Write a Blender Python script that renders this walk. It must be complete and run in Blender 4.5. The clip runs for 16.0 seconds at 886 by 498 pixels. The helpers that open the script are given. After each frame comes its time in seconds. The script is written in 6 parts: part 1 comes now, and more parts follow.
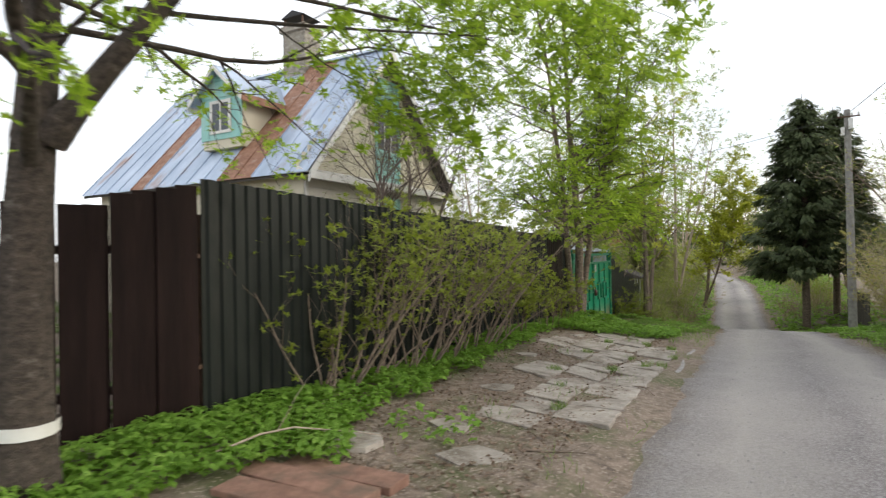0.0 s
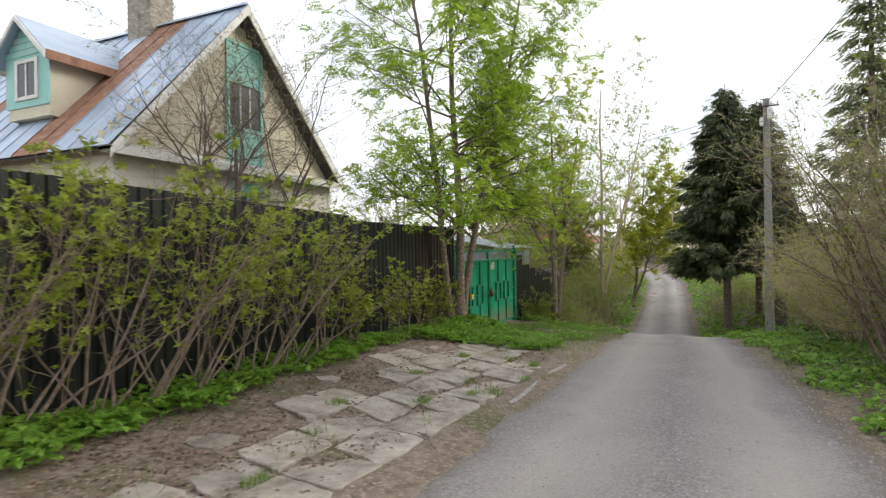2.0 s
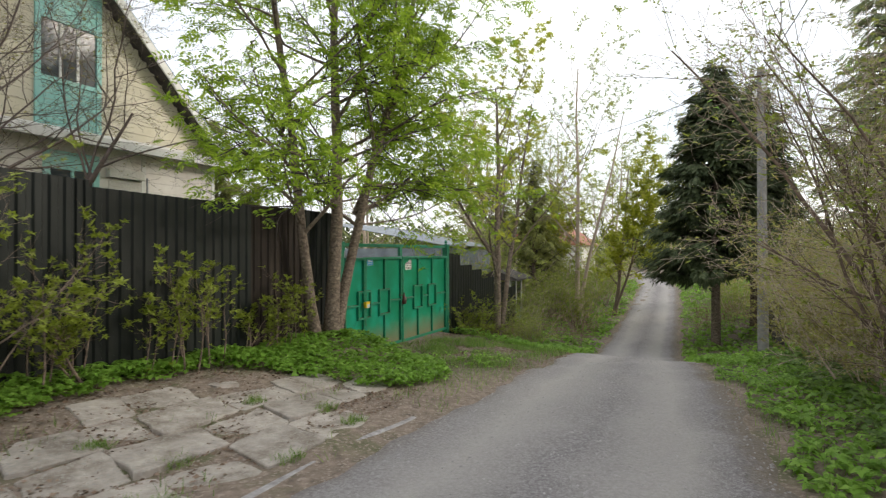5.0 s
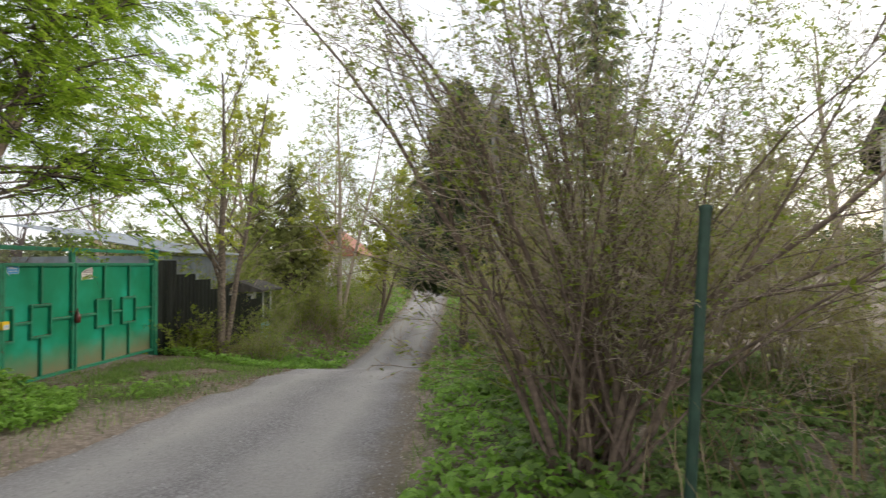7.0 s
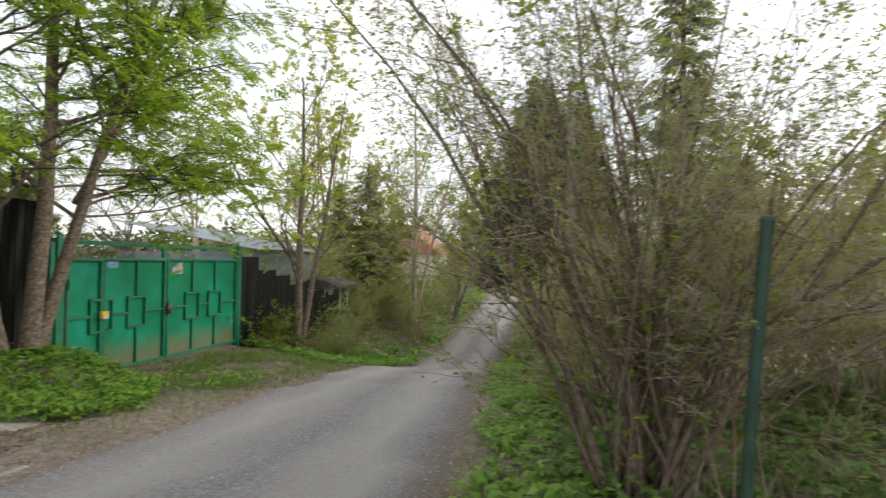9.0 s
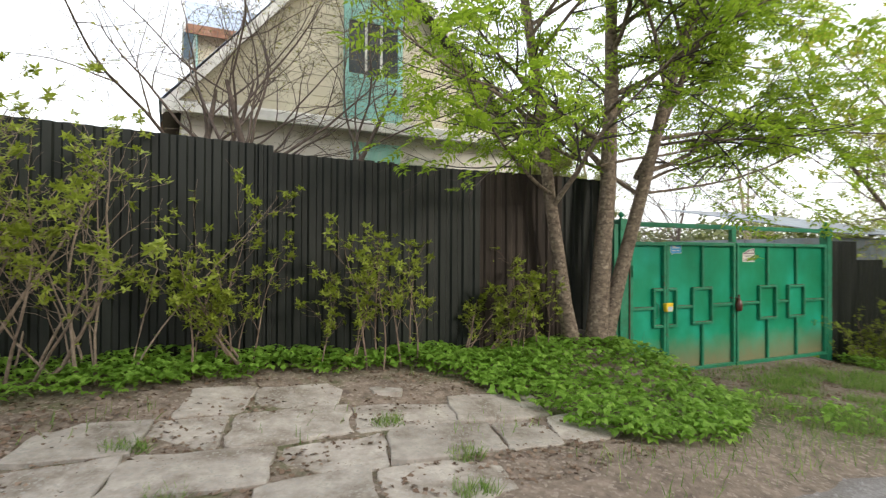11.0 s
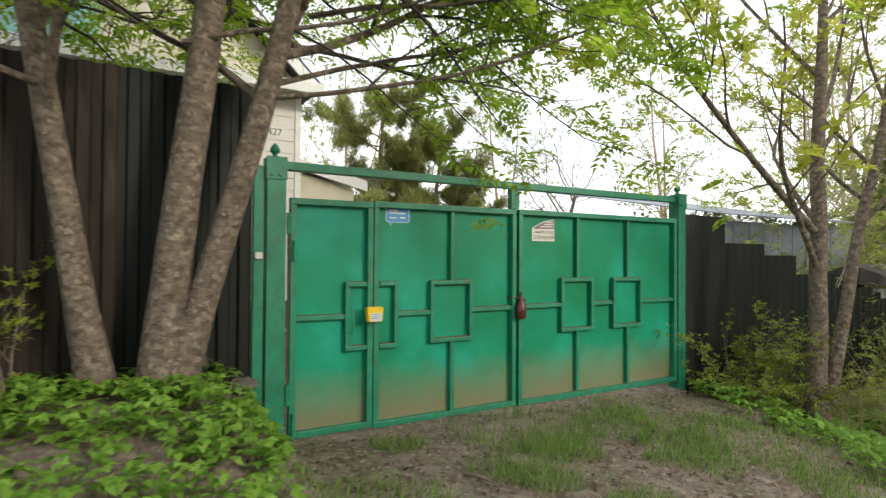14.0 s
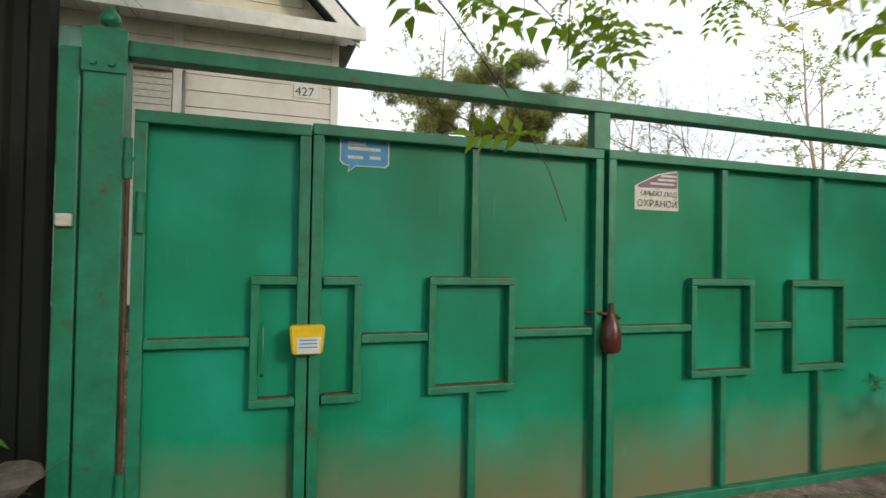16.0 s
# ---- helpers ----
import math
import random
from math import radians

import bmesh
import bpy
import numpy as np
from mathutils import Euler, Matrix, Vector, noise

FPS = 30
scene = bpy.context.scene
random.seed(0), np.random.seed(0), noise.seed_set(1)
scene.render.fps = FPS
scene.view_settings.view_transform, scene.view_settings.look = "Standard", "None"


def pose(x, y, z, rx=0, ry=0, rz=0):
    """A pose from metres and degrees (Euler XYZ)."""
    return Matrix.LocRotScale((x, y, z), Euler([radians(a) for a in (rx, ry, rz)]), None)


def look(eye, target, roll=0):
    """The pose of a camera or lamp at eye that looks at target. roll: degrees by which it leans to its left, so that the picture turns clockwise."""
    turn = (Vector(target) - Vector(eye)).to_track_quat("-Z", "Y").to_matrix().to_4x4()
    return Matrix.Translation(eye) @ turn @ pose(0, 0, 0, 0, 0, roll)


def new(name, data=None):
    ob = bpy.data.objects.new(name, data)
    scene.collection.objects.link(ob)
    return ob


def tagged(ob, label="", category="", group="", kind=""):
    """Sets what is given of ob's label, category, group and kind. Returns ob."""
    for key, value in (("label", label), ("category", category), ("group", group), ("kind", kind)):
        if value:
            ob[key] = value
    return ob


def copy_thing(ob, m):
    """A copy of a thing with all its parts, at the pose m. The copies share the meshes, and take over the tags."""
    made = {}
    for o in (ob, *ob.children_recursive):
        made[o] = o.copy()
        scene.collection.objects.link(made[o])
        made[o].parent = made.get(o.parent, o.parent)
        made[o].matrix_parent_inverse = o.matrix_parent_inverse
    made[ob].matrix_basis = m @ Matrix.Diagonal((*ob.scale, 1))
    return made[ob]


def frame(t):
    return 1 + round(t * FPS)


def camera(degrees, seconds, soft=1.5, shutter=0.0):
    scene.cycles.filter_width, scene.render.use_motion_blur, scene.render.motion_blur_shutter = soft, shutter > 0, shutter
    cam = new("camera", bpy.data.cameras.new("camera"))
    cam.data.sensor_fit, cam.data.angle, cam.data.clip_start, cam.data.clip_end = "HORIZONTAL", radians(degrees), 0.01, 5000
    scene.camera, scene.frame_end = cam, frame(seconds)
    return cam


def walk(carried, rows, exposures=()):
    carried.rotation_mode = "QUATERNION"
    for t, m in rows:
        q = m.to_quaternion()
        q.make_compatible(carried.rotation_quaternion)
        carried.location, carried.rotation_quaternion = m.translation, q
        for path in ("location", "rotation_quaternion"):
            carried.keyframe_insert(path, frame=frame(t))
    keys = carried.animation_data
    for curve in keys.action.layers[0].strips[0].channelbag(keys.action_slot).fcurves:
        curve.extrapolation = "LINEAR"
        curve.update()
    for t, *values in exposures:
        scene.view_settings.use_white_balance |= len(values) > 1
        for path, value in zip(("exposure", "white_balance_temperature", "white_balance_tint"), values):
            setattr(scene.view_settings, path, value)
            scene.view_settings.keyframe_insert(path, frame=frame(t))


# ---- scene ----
cam = camera(77.0, 16.0, 1.25, 0.35)
PATH = [
    (0, (0.425, -0.675, 1.553), (-0.537, 1.079, 1.57), -1.0),
    (0.5, (0.699, 0.053, 1.496), (-0.188, 1.845, 1.513), -0.9),
    (1, (0.962, 0.805, 1.481), (0.135, 2.625, 1.492), -0.8),
    (1.5, (1.181, 1.495, 1.489), (0.357, 3.317, 1.499), -0.7),
    (2, (1.416, 2.198, 1.481), (0.59, 4.019, 1.484), -0.7),
    (2.5, (1.578, 2.97, 1.44), (0.746, 4.789, 1.444), -0.5),
    (3, (1.732, 3.688, 1.401), (0.9, 5.507, 1.406), -0.5),
    (3.5, (1.89, 4.329, 1.385), (1.038, 6.138, 1.389), -0.3),
    (3.7, (1.964, 4.609, 1.403), (1.106, 6.416, 1.405), -0.2),
    (5.8, (2.383, 7.02, 1.19), (1.595, 8.858, 1.225), 0.2),
    (6, (2.5, 7.21, 1.177), (1.804, 9.085, 1.217), 0.3),
    (6.5, (2.871, 7.426, 1.149), (2.52, 9.394, 1.207), -0.4),
    (7, (3.259, 7.649, 1.129), (3.124, 9.644, 1.185), -0.4),
    (7.5, (3.494, 7.737, 1.176), (3.462, 9.736, 1.23), -0.5),
    (8, (3.623, 7.729, 1.222), (3.472, 9.722, 1.277), -0.4),
    (8.5, (3.632, 7.732, 1.217), (3.356, 9.712, 1.27), 0.2),
    (9, (3.466, 7.726, 1.187), (3.05, 9.681, 1.236), 0.7),
    (9.5, (2.959, 7.737, 1.149), (2.169, 9.574, 1.18), 1.6),
    (9.7, (2.78, 7.794, 1.124), (1.739, 9.502, 1.144), 1.8),
    (11.8, (1.472, 10.387, 0.904), (-0.385, 11.128, 0.94), -0.4),
    (12, (1.393, 10.719, 0.87), (-0.438, 11.523, 0.903), -0.3),
    (12.5, (1.202, 11.575, 0.811), (-0.608, 12.425, 0.853), -0.3),
    (13, (0.969, 12.348, 0.804), (-0.788, 13.303, 0.838), -0.3),
    (13.5, (0.653, 13.037, 0.775), (-1.09, 14.018, 0.801), 0.2),
    (14, (0.426, 13.665, 0.744), (-1.303, 14.671, 0.771), 0.4),
    (14.5, (0.088, 14.244, 0.741), (-1.646, 15.241, 0.746), 0.9),
    (15, (-0.257, 14.712, 0.705), (-2.01, 15.676, 0.72), 0.9),
    (15.5, (-0.828, 14.99, 0.667), (-2.666, 15.777, 0.7), 0.8),
    (16, (-1.379, 15.264, 0.616), (-3.274, 15.902, 0.653), 1.0),
]
EXPOSURES = ((0.0, 0.0), (9.7, 0.0), (11.8, 0.65), (12.5, 0.62), (13.5, 0.5), (14.0, 0.38), (15.0, 0.1), (16.0, 0.0))
walk(cam, [(t, look(eye, target, roll)) for t, eye, target, roll in PATH], EXPOSURES)

# ---- world and light: bright, thinly overcast evening sky ----
SUN_UP, SUN_TURN = 22.0, 62.0  # degrees above the horizon; clockwise from +y
world = bpy.data.worlds.new("sky")
scene.world = world
world.use_nodes = True
wt = world.node_tree
wt.nodes.clear()
sky = wt.nodes.new("ShaderNodeTexSky")
sky.sky_type = "NISHITA"
sky.sun_disc = False
sky.sun_elevation, sky.sun_rotation = radians(SUN_UP), radians(SUN_TURN)
sky.air_density, sky.dust_density, sky.ozone_density = 1.0, 3.0, 1.0
sky_bg = wt.nodes.new("ShaderNodeBackground")
sky_bg.inputs["Strength"].default_value = 0.15
cloud_bg = wt.nodes.new("ShaderNodeBackground")
cloud_bg.inputs["Color"].default_value = (0.96, 0.973, 0.995, 1)
cloud_bg.inputs["Strength"].default_value = 1.7
cloud_mix = wt.nodes.new("ShaderNodeMixShader")
cloud_noise = wt.nodes.new("ShaderNodeTexNoise")
cloud_noise.inputs["Scale"].default_value = 2.2
cloud_noise.inputs["Detail"].default_value = 6
cloud_ramp = wt.nodes.new("ShaderNodeMapRange")
cloud_ramp.inputs[1].default_value, cloud_ramp.inputs[2].default_value = 0.3, 0.62
cloud_ramp.inputs[3].default_value, cloud_ramp.inputs[4].default_value = 0.4, 0.95
world_out = wt.nodes.new("ShaderNodeOutputWorld")
wt.links.new(sky.outputs[0], sky_bg.inputs["Color"])
wt.links.new(cloud_noise.outputs["Fac"], cloud_ramp.inputs[0])
wt.links.new(cloud_ramp.outputs[0], cloud_mix.inputs[0])
wt.links.new(sky_bg.outputs[0], cloud_mix.inputs[1])
wt.links.new(cloud_bg.outputs[0], cloud_mix.inputs[2])
wt.links.new(cloud_mix.outputs[0], world_out.inputs[0])
sun = new("sun", bpy.data.lights.new("sun", "SUN"))
sun.data.energy, sun.data.angle, sun.data.color = 1.6, radians(11), (1.0, 0.93, 0.82)
_a, _e = radians(SUN_TURN), radians(SUN_UP)
sun.matrix_basis = look((0, 0, 30), (-30 * math.sin(_a) * math.cos(_e), -30 * math.cos(_a) * math.cos(_e), 30 - 30 * math.sin(_e)))


# ---- materials ----
def shader(name):
    m = bpy.data.materials.new(name)
    m.use_nodes = True
    return m, m.node_tree.nodes, m.node_tree.links, m.node_tree.nodes["Principled BSDF"]


def ramp_node(ns, stops):
    r = ns.new("ShaderNodeValToRGB")
    els = r.color_ramp.elements
    while len(els) < len(stops):
        els.new(0.5)
    for e, (p, c) in zip(els, stops):
        e.position, e.color = p, (*c, 1)
    return r


def surface(name, dark, light, scale=6.0, rough=0.8, bump=0.3, bump_scale=60.0, metal=0.0, stain=None, stain_scale=1.2,
            stain_at=(0.5, 0.68), stretch=(1, 1, 1), vary=0.0, gloss=0.5, mid=None, speckle=None, speckle_scale=150.0):
    """A procedural surface: grain between two colours, a stain at a larger scale, specks, fine relief."""
    m, ns, ln, b = shader(name)
    co = ns.new("ShaderNodeTexCoord")
    mp = ns.new("ShaderNodeMapping")
    mp.inputs["Scale"].default_value = stretch
    geo = ns.new("ShaderNodeNewGeometry")
    ln.new(geo.outputs["Position"], mp.inputs[0])
    n1 = ns.new("ShaderNodeTexNoise")
    n1.inputs["Scale"].default_value, n1.inputs["Detail"].default_value, n1.inputs["Roughness"].default_value = scale, 8, 0.65
    ln.new(mp.outputs[0], n1.inputs["Vector"])
    stops = [(0.3, dark), (0.7, light)] if mid is None else [(0.28, dark), (0.5, mid), (0.72, light)]
    r = ramp_node(ns, stops)
    ln.new(n1.outputs["Fac"], r.inputs[0])
    col = r.outputs[0]

    def mixed(fac, a, bcol):
        mx = ns.new("ShaderNodeMix")
        mx.data_type = "RGBA"
        ln.new(fac, mx.inputs[0])
        ln.new(a, mx.inputs[6])
        mx.inputs[7].default_value = (*bcol, 1)
        return mx.outputs[2]

    if stain is not None:
        n2 = ns.new("ShaderNodeTexNoise")
        n2.inputs["Scale"].default_value, n2.inputs["Detail"].default_value, n2.inputs["Roughness"].default_value = stain_scale, 9, 0.7
        ln.new(mp.outputs[0], n2.inputs["Vector"])
        mr = ns.new("ShaderNodeMapRange")
        mr.inputs[1].default_value, mr.inputs[2].default_value = stain_at
        ln.new(n2.outputs["Fac"], mr.inputs[0])
        col = mixed(mr.outputs[0], col, stain)
    if speckle is not None:
        v = ns.new("ShaderNodeTexVoronoi")
        v.inputs["Scale"].default_value = speckle_scale
        ln.new(geo.outputs["Position"], v.inputs["Vector"])
        r2 = ns.new("ShaderNodeMapRange")
        r2.inputs[1].default_value, r2.inputs[2].default_value = 0.78, 0.95
        sep = ns.new("ShaderNodeSeparateColor")
        ln.new(v.outputs["Color"], sep.inputs[0])
        ln.new(sep.outputs[0], r2.inputs[0])
        col = mixed(r2.outputs[0], col, speckle)
    if vary:
        oi = ns.new("ShaderNodeObjectInfo")
        hs = ns.new("ShaderNodeHueSaturation")
        mr = ns.new("ShaderNodeMapRange")
        mr.inputs[3].default_value, mr.inputs[4].default_value = 1 - vary, 1 + vary
        ln.new(oi.outputs["Random"], mr.inputs[0])
        ln.new(mr.outputs[0], hs.inputs["Value"])
        ln.new(col, hs.inputs["Color"])
        col = hs.outputs[0]
    ln.new(col, b.inputs["Base Color"])
    b.inputs["Roughness"].default_value, b.inputs["Metallic"].default_value = rough, metal
    b.inputs["Specular IOR Level"].default_value = gloss
    if bump:
        n3 = ns.new("ShaderNodeTexNoise")
        n3.inputs["Scale"].default_value, n3.inputs["Detail"].default_value, n3.inputs["Roughness"].default_value = bump_scale, 6, 0.7
        ln.new(mp.outputs[0], n3.inputs["Vector"])
        bp = ns.new("ShaderNodeBump")
        bp.inputs["Strength"].default_value, bp.inputs["Distance"].default_value = bump, 0.6 / bump_scale
        ln.new(n3.outputs["Fac"], bp.inputs["Height"])
        ln.new(bp.outputs[0], b.inputs["Normal"])
    return m


def leaf_material(name, stops, through_light=0.45, rough=0.5):
    """Leaves: one tint per leaf, light passing through."""
    m, ns, ln, b = shader(name)
    geo = ns.new("ShaderNodeNewGeometry")
    r = ramp_node(ns, stops)
    ln.new(geo.outputs["Random Per Island"], r.inputs[0])
    ln.new(r.outputs[0], b.inputs["Base Color"])
    b.inputs["Roughness"].default_value = rough
    b.inputs["Specular IOR Level"].default_value = 0.3
    tr = ns.new("ShaderNodeBsdfTranslucent")
    ln.new(r.outputs[0], tr.inputs["Color"])
    mx = ns.new("ShaderNodeMixShader")
    mx.inputs[0].default_value = through_light
    ln.new(b.outputs[0], mx.inputs[1])
    ln.new(tr.outputs[0], mx.inputs[2])
    ln.new(mx.outputs[0], ns["Material Output"].inputs[0])
    return m


def plain(name, colour, rough=0.6, metal=0.0):
    return surface(name, tuple(c * 0.88 for c in colour), tuple(min(1, c * 1.1) for c in colour), 25, rough, 0.08, 200, metal)


M_GROUND = surface("soil_litter", (0.09, 0.066, 0.05), (0.3, 0.236, 0.186), 9, 0.95, 0.9, 35, stain=(0.1, 0.105, 0.045), stain_scale=0.9,
                   stain_at=(0.5, 0.62), mid=(0.19, 0.147, 0.114), speckle=(0.3, 0.245, 0.2), speckle_scale=45)
def road_surface():
    """Packed gravel: fine pale dust worn into two wheel tracks, coarser mauve-grey stones between and beside them."""
    m, ns, ln, b = shader("gravel_road")
    geo = ns.new("ShaderNodeNewGeometry")
    uv = ns.new("ShaderNodeTexCoord")
    sep = ns.new("ShaderNodeSeparateXYZ")
    ln.new(uv.outputs["UV"], sep.inputs[0])
    wob = ns.new("ShaderNodeTexNoise")
    wob.inputs["Scale"].default_value, wob.inputs["Detail"].default_value = 1.1, 8
    ln.new(geo.outputs["Position"], wob.inputs["Vector"])
    w1 = ns.new("ShaderNodeMath")
    w1.operation = "MULTIPLY_ADD"
    w1.inputs[1].default_value = 0.22
    ln.new(wob.outputs["Fac"], w1.inputs[0])
    ln.new(sep.outputs[0], w1.inputs[2])
    track = ramp_node(ns, [(0.1, (0, 0, 0)), (0.27, (0.5, 0.5, 0.5)), (0.36, (1, 1, 1)), (0.46, (0.75, 0.75, 0.75)), (0.6, (0.12, 0.12, 0.12)), (0.74, (0.8, 0.8, 0.8)), (0.84, (1, 1, 1)), (0.92, (0.4, 0.4, 0.4)), (1.0, (0, 0, 0))])
    ln.new(w1.outputs[0], track.inputs[0])
    fine = ns.new("ShaderNodeTexNoise")
    fine.inputs["Scale"].default_value, fine.inputs["Detail"].default_value, fine.inputs["Roughness"].default_value = 34, 9, 0.75
    ln.new(geo.outputs["Position"], fine.inputs["Vector"])
    coarse = ramp_node(ns, [(0.32, (0.095, 0.087, 0.09)), (0.5, (0.175, 0.161, 0.165)), (0.68, (0.31, 0.29, 0.292))])
    dust = ramp_node(ns, [(0.3, (0.27, 0.25, 0.236)), (0.7, (0.385, 0.363, 0.345))])
    ln.new(fine.outputs["Fac"], coarse.inputs[0])
    ln.new(fine.outputs["Fac"], dust.inputs[0])
    mx = ns.new("ShaderNodeMix")
    mx.data_type = "RGBA"
    ln.new(track.outputs[0], mx.inputs[0])
    ln.new(coarse.outputs[0], mx.inputs[6])
    ln.new(dust.outputs[0], mx.inputs[7])
    v = ns.new("ShaderNodeTexVoronoi")
    v.inputs["Scale"].default_value, v.inputs["Randomness"].default_value = 62, 1.0
    ln.new(geo.outputs["Position"], v.inputs["Vector"])
    vs = ns.new("ShaderNodeSeparateColor")
    ln.new(v.outputs["Color"], vs.inputs[0])
    pick = ns.new("ShaderNodeMapRange")
    pick.inputs[1].default_value, pick.inputs[2].default_value, pick.inputs[4].default_value = 0.72, 0.9, 0.55
    ln.new(vs.outputs[0], pick.inputs[0])
    mx2 = ns.new("ShaderNodeMix")
    mx2.data_type = "RGBA"
    ln.new(pick.outputs[0], mx2.inputs[0])
    ln.new(mx.outputs[2], mx2.inputs[6])
    mx2.inputs[7].default_value = (0.34, 0.325, 0.32, 1)
    rim = ramp_node(ns, [(0.05, (1, 1, 1)), (0.2, (0, 0, 0)), (1.0, (0, 0, 0)), (1.14, (1, 1, 1))])
    rim.color_ramp.elements[3].position = 1.0
    rim.color_ramp.elements[2].position = 0.93
    rough_u = ns.new("ShaderNodeMath")
    rough_u.operation = "MULTIPLY_ADD"
    rough_u.inputs[1].default_value = 0.16
    wob2 = ns.new("ShaderNodeTexNoise")
    wob2.inputs["Scale"].default_value, wob2.inputs["Detail"].default_value, wob2.inputs["Roughness"].default_value = 5, 9, 0.75
    ln.new(geo.outputs["Position"], wob2.inputs["Vector"])
    ln.new(wob2.outputs["Fac"], rough_u.inputs[0])
    ln.new(sep.outputs[0], rough_u.inputs[2])
    ln.new(rough_u.outputs[0], rim.inputs[0])
    soil = ramp_node(ns, [(0.3, (0.085, 0.066, 0.05)), (0.7, (0.25, 0.21, 0.17))])
    ln.new(fine.outputs["Fac"], soil.inputs[0])
    mx3 = ns.new("ShaderNodeMix")
    mx3.data_type = "RGBA"
    ln.new(rim.outputs[0], mx3.inputs[0])
    ln.new(mx2.outputs[2], mx3.inputs[6])
    ln.new(soil.outputs[0], mx3.inputs[7])
    ln.new(mx3.outputs[2], b.inputs["Base Color"])
    b.inputs["Roughness"].default_value = 0.93
    bp = ns.new("ShaderNodeBump")
    bp.inputs["Strength"].default_value, bp.inputs["Distance"].default_value = 0.9, 0.02
    ln.new(fine.outputs["Fac"], bp.inputs["Height"])
    ln.new(bp.outputs[0], b.inputs["Normal"])
    return m


M_ROAD = road_surface()
M_ROCK = surface("rubble_stone", (0.05, 0.042, 0.036), (0.17, 0.15, 0.13), 9, 0.95, 0.8, 40)
M_STONE = surface("gravel_stone", (0.16, 0.148, 0.145), (0.42, 0.4, 0.39), 14, 0.9, 0.4, 90)
M_SLAB = surface("concrete_slab", (0.27, 0.237, 0.205), (0.45, 0.405, 0.355), 7, 0.9, 0.6, 80, stain=(0.17, 0.14, 0.11), stain_scale=2.6,
                 stain_at=(0.46, 0.64), vary=0.12, speckle=(0.3, 0.28, 0.25), speckle_scale=60)
M_REDSLAB = surface("reddish_slab", (0.16, 0.085, 0.06), (0.3, 0.17, 0.125), 9, 0.9, 0.5, 60, stain=(0.12, 0.085, 0.06), stain_scale=3, vary=0.12)
M_BARK = surface("bark", (0.05, 0.036, 0.026), (0.24, 0.184, 0.137), 14, 0.95, 1.0, 26, stain=(0.36, 0.305, 0.235), stain_scale=7,
                 stain_at=(0.58, 0.7), stretch=(1, 1, 1.7), speckle=(0.25, 0.2, 0.15), speckle_scale=34)
M_TWIG = surface("twig_bark", (0.1, 0.074, 0.056), (0.28, 0.215, 0.165), 20, 0.9, 0.3, 60)
M_STEM = surface("brown_stem_bark", (0.07, 0.048, 0.037), (0.25, 0.18, 0.135), 20, 0.9, 0.3, 60)
M_TWIG_GREY = surface("grey_twig_bark", (0.3, 0.235, 0.18), (0.56, 0.46, 0.36), 20, 0.9, 0.3, 60)
M_TWIG_DARK = surface("dark_twig_bark", (0.022, 0.016, 0.016), (0.085, 0.066, 0.062), 20, 0.9, 0.3, 60)
M_FRUITWOOD = surface("fruit_tree_bark", (0.05, 0.037, 0.031), (0.17, 0.13, 0.11), 20, 0.9, 0.3, 60)
M_RUST_DIRT = surface("rust_and_dirt", (0.05, 0.03, 0.018), (0.15, 0.085, 0.05), 30, 0.95, 0.6, 90)
M_BROOM = surface("broom_stem", (0.17, 0.17, 0.06), (0.34, 0.3, 0.13), 20, 0.8, 0.2, 60)
M_BARK_DARK = surface("dark_bark", (0.03, 0.023, 0.018), (0.115, 0.09, 0.072), 14, 0.95, 1.0, 26, stain=(0.17, 0.15, 0.125), stain_scale=7,
                      stain_at=(0.58, 0.7), stretch=(1, 1, 1.7))
M_FENCE = surface("dark_green_sheet", (0.007, 0.009, 0.0075), (0.016, 0.019, 0.016), 5, 0.5, 0.12, 30, stain=(0.026, 0.026, 0.022), stain_scale=2.0,
                  stain_at=(0.52, 0.75), stretch=(1, 1, 0.25), vary=0.18, gloss=0.2)
M_FENCE_BROWN = surface("rusty_brown_sheet", (0.01, 0.0075, 0.006), (0.035, 0.026, 0.02), 8, 0.6, 0.15, 30, stain=(0.085, 0.066, 0.05), stain_scale=3,
                        stain_at=(0.5, 0.72), stretch=(1, 1, 0.12), gloss=0.15)
M_PALISADE = surface("brown_painted_board", (0.007, 0.0035, 0.003), (0.02, 0.0105, 0.009), 8, 0.65, 0.4, 40, stain=(0.035, 0.024, 0.02), stain_scale=5,
                     stain_at=(0.6, 0.8), stretch=(1, 1, 0.12), vary=0.2, gloss=0.12)
M_GATE_TUBE = surface("green_painted_tube", (0.005, 0.13, 0.062), (0.014, 0.22, 0.12), 9, 0.45, 0.15, 40, stain=(0.1, 0.05, 0.028), stain_scale=11,
                      stain_at=(0.6, 0.7))
M_CHAIN = surface("rusty_iron", (0.05, 0.03, 0.02), (0.14, 0.08, 0.05), 20, 0.7, 0.3, 80, metal=0.3)
M_SIDING = surface("cream_siding", (0.52, 0.475, 0.355), (0.65, 0.6, 0.47), 3, 0.55, 0.1, 30, stain=(0.54, 0.49, 0.36), stain_scale=1.5, vary=0.04)
M_SIDING_LOW = surface("pale_siding", (0.62, 0.58, 0.53), (0.76, 0.72, 0.67), 3, 0.55, 0.1, 30, stain=(0.55, 0.5, 0.44), stain_scale=1.5, vary=0.04)
M_WHITE = surface("white_painted_trim", (0.62, 0.61, 0.57), (0.78, 0.77, 0.74), 4, 0.5, 0.1, 40, stain=(0.5, 0.48, 0.43), stain_scale=3, stain_at=(0.55, 0.8))
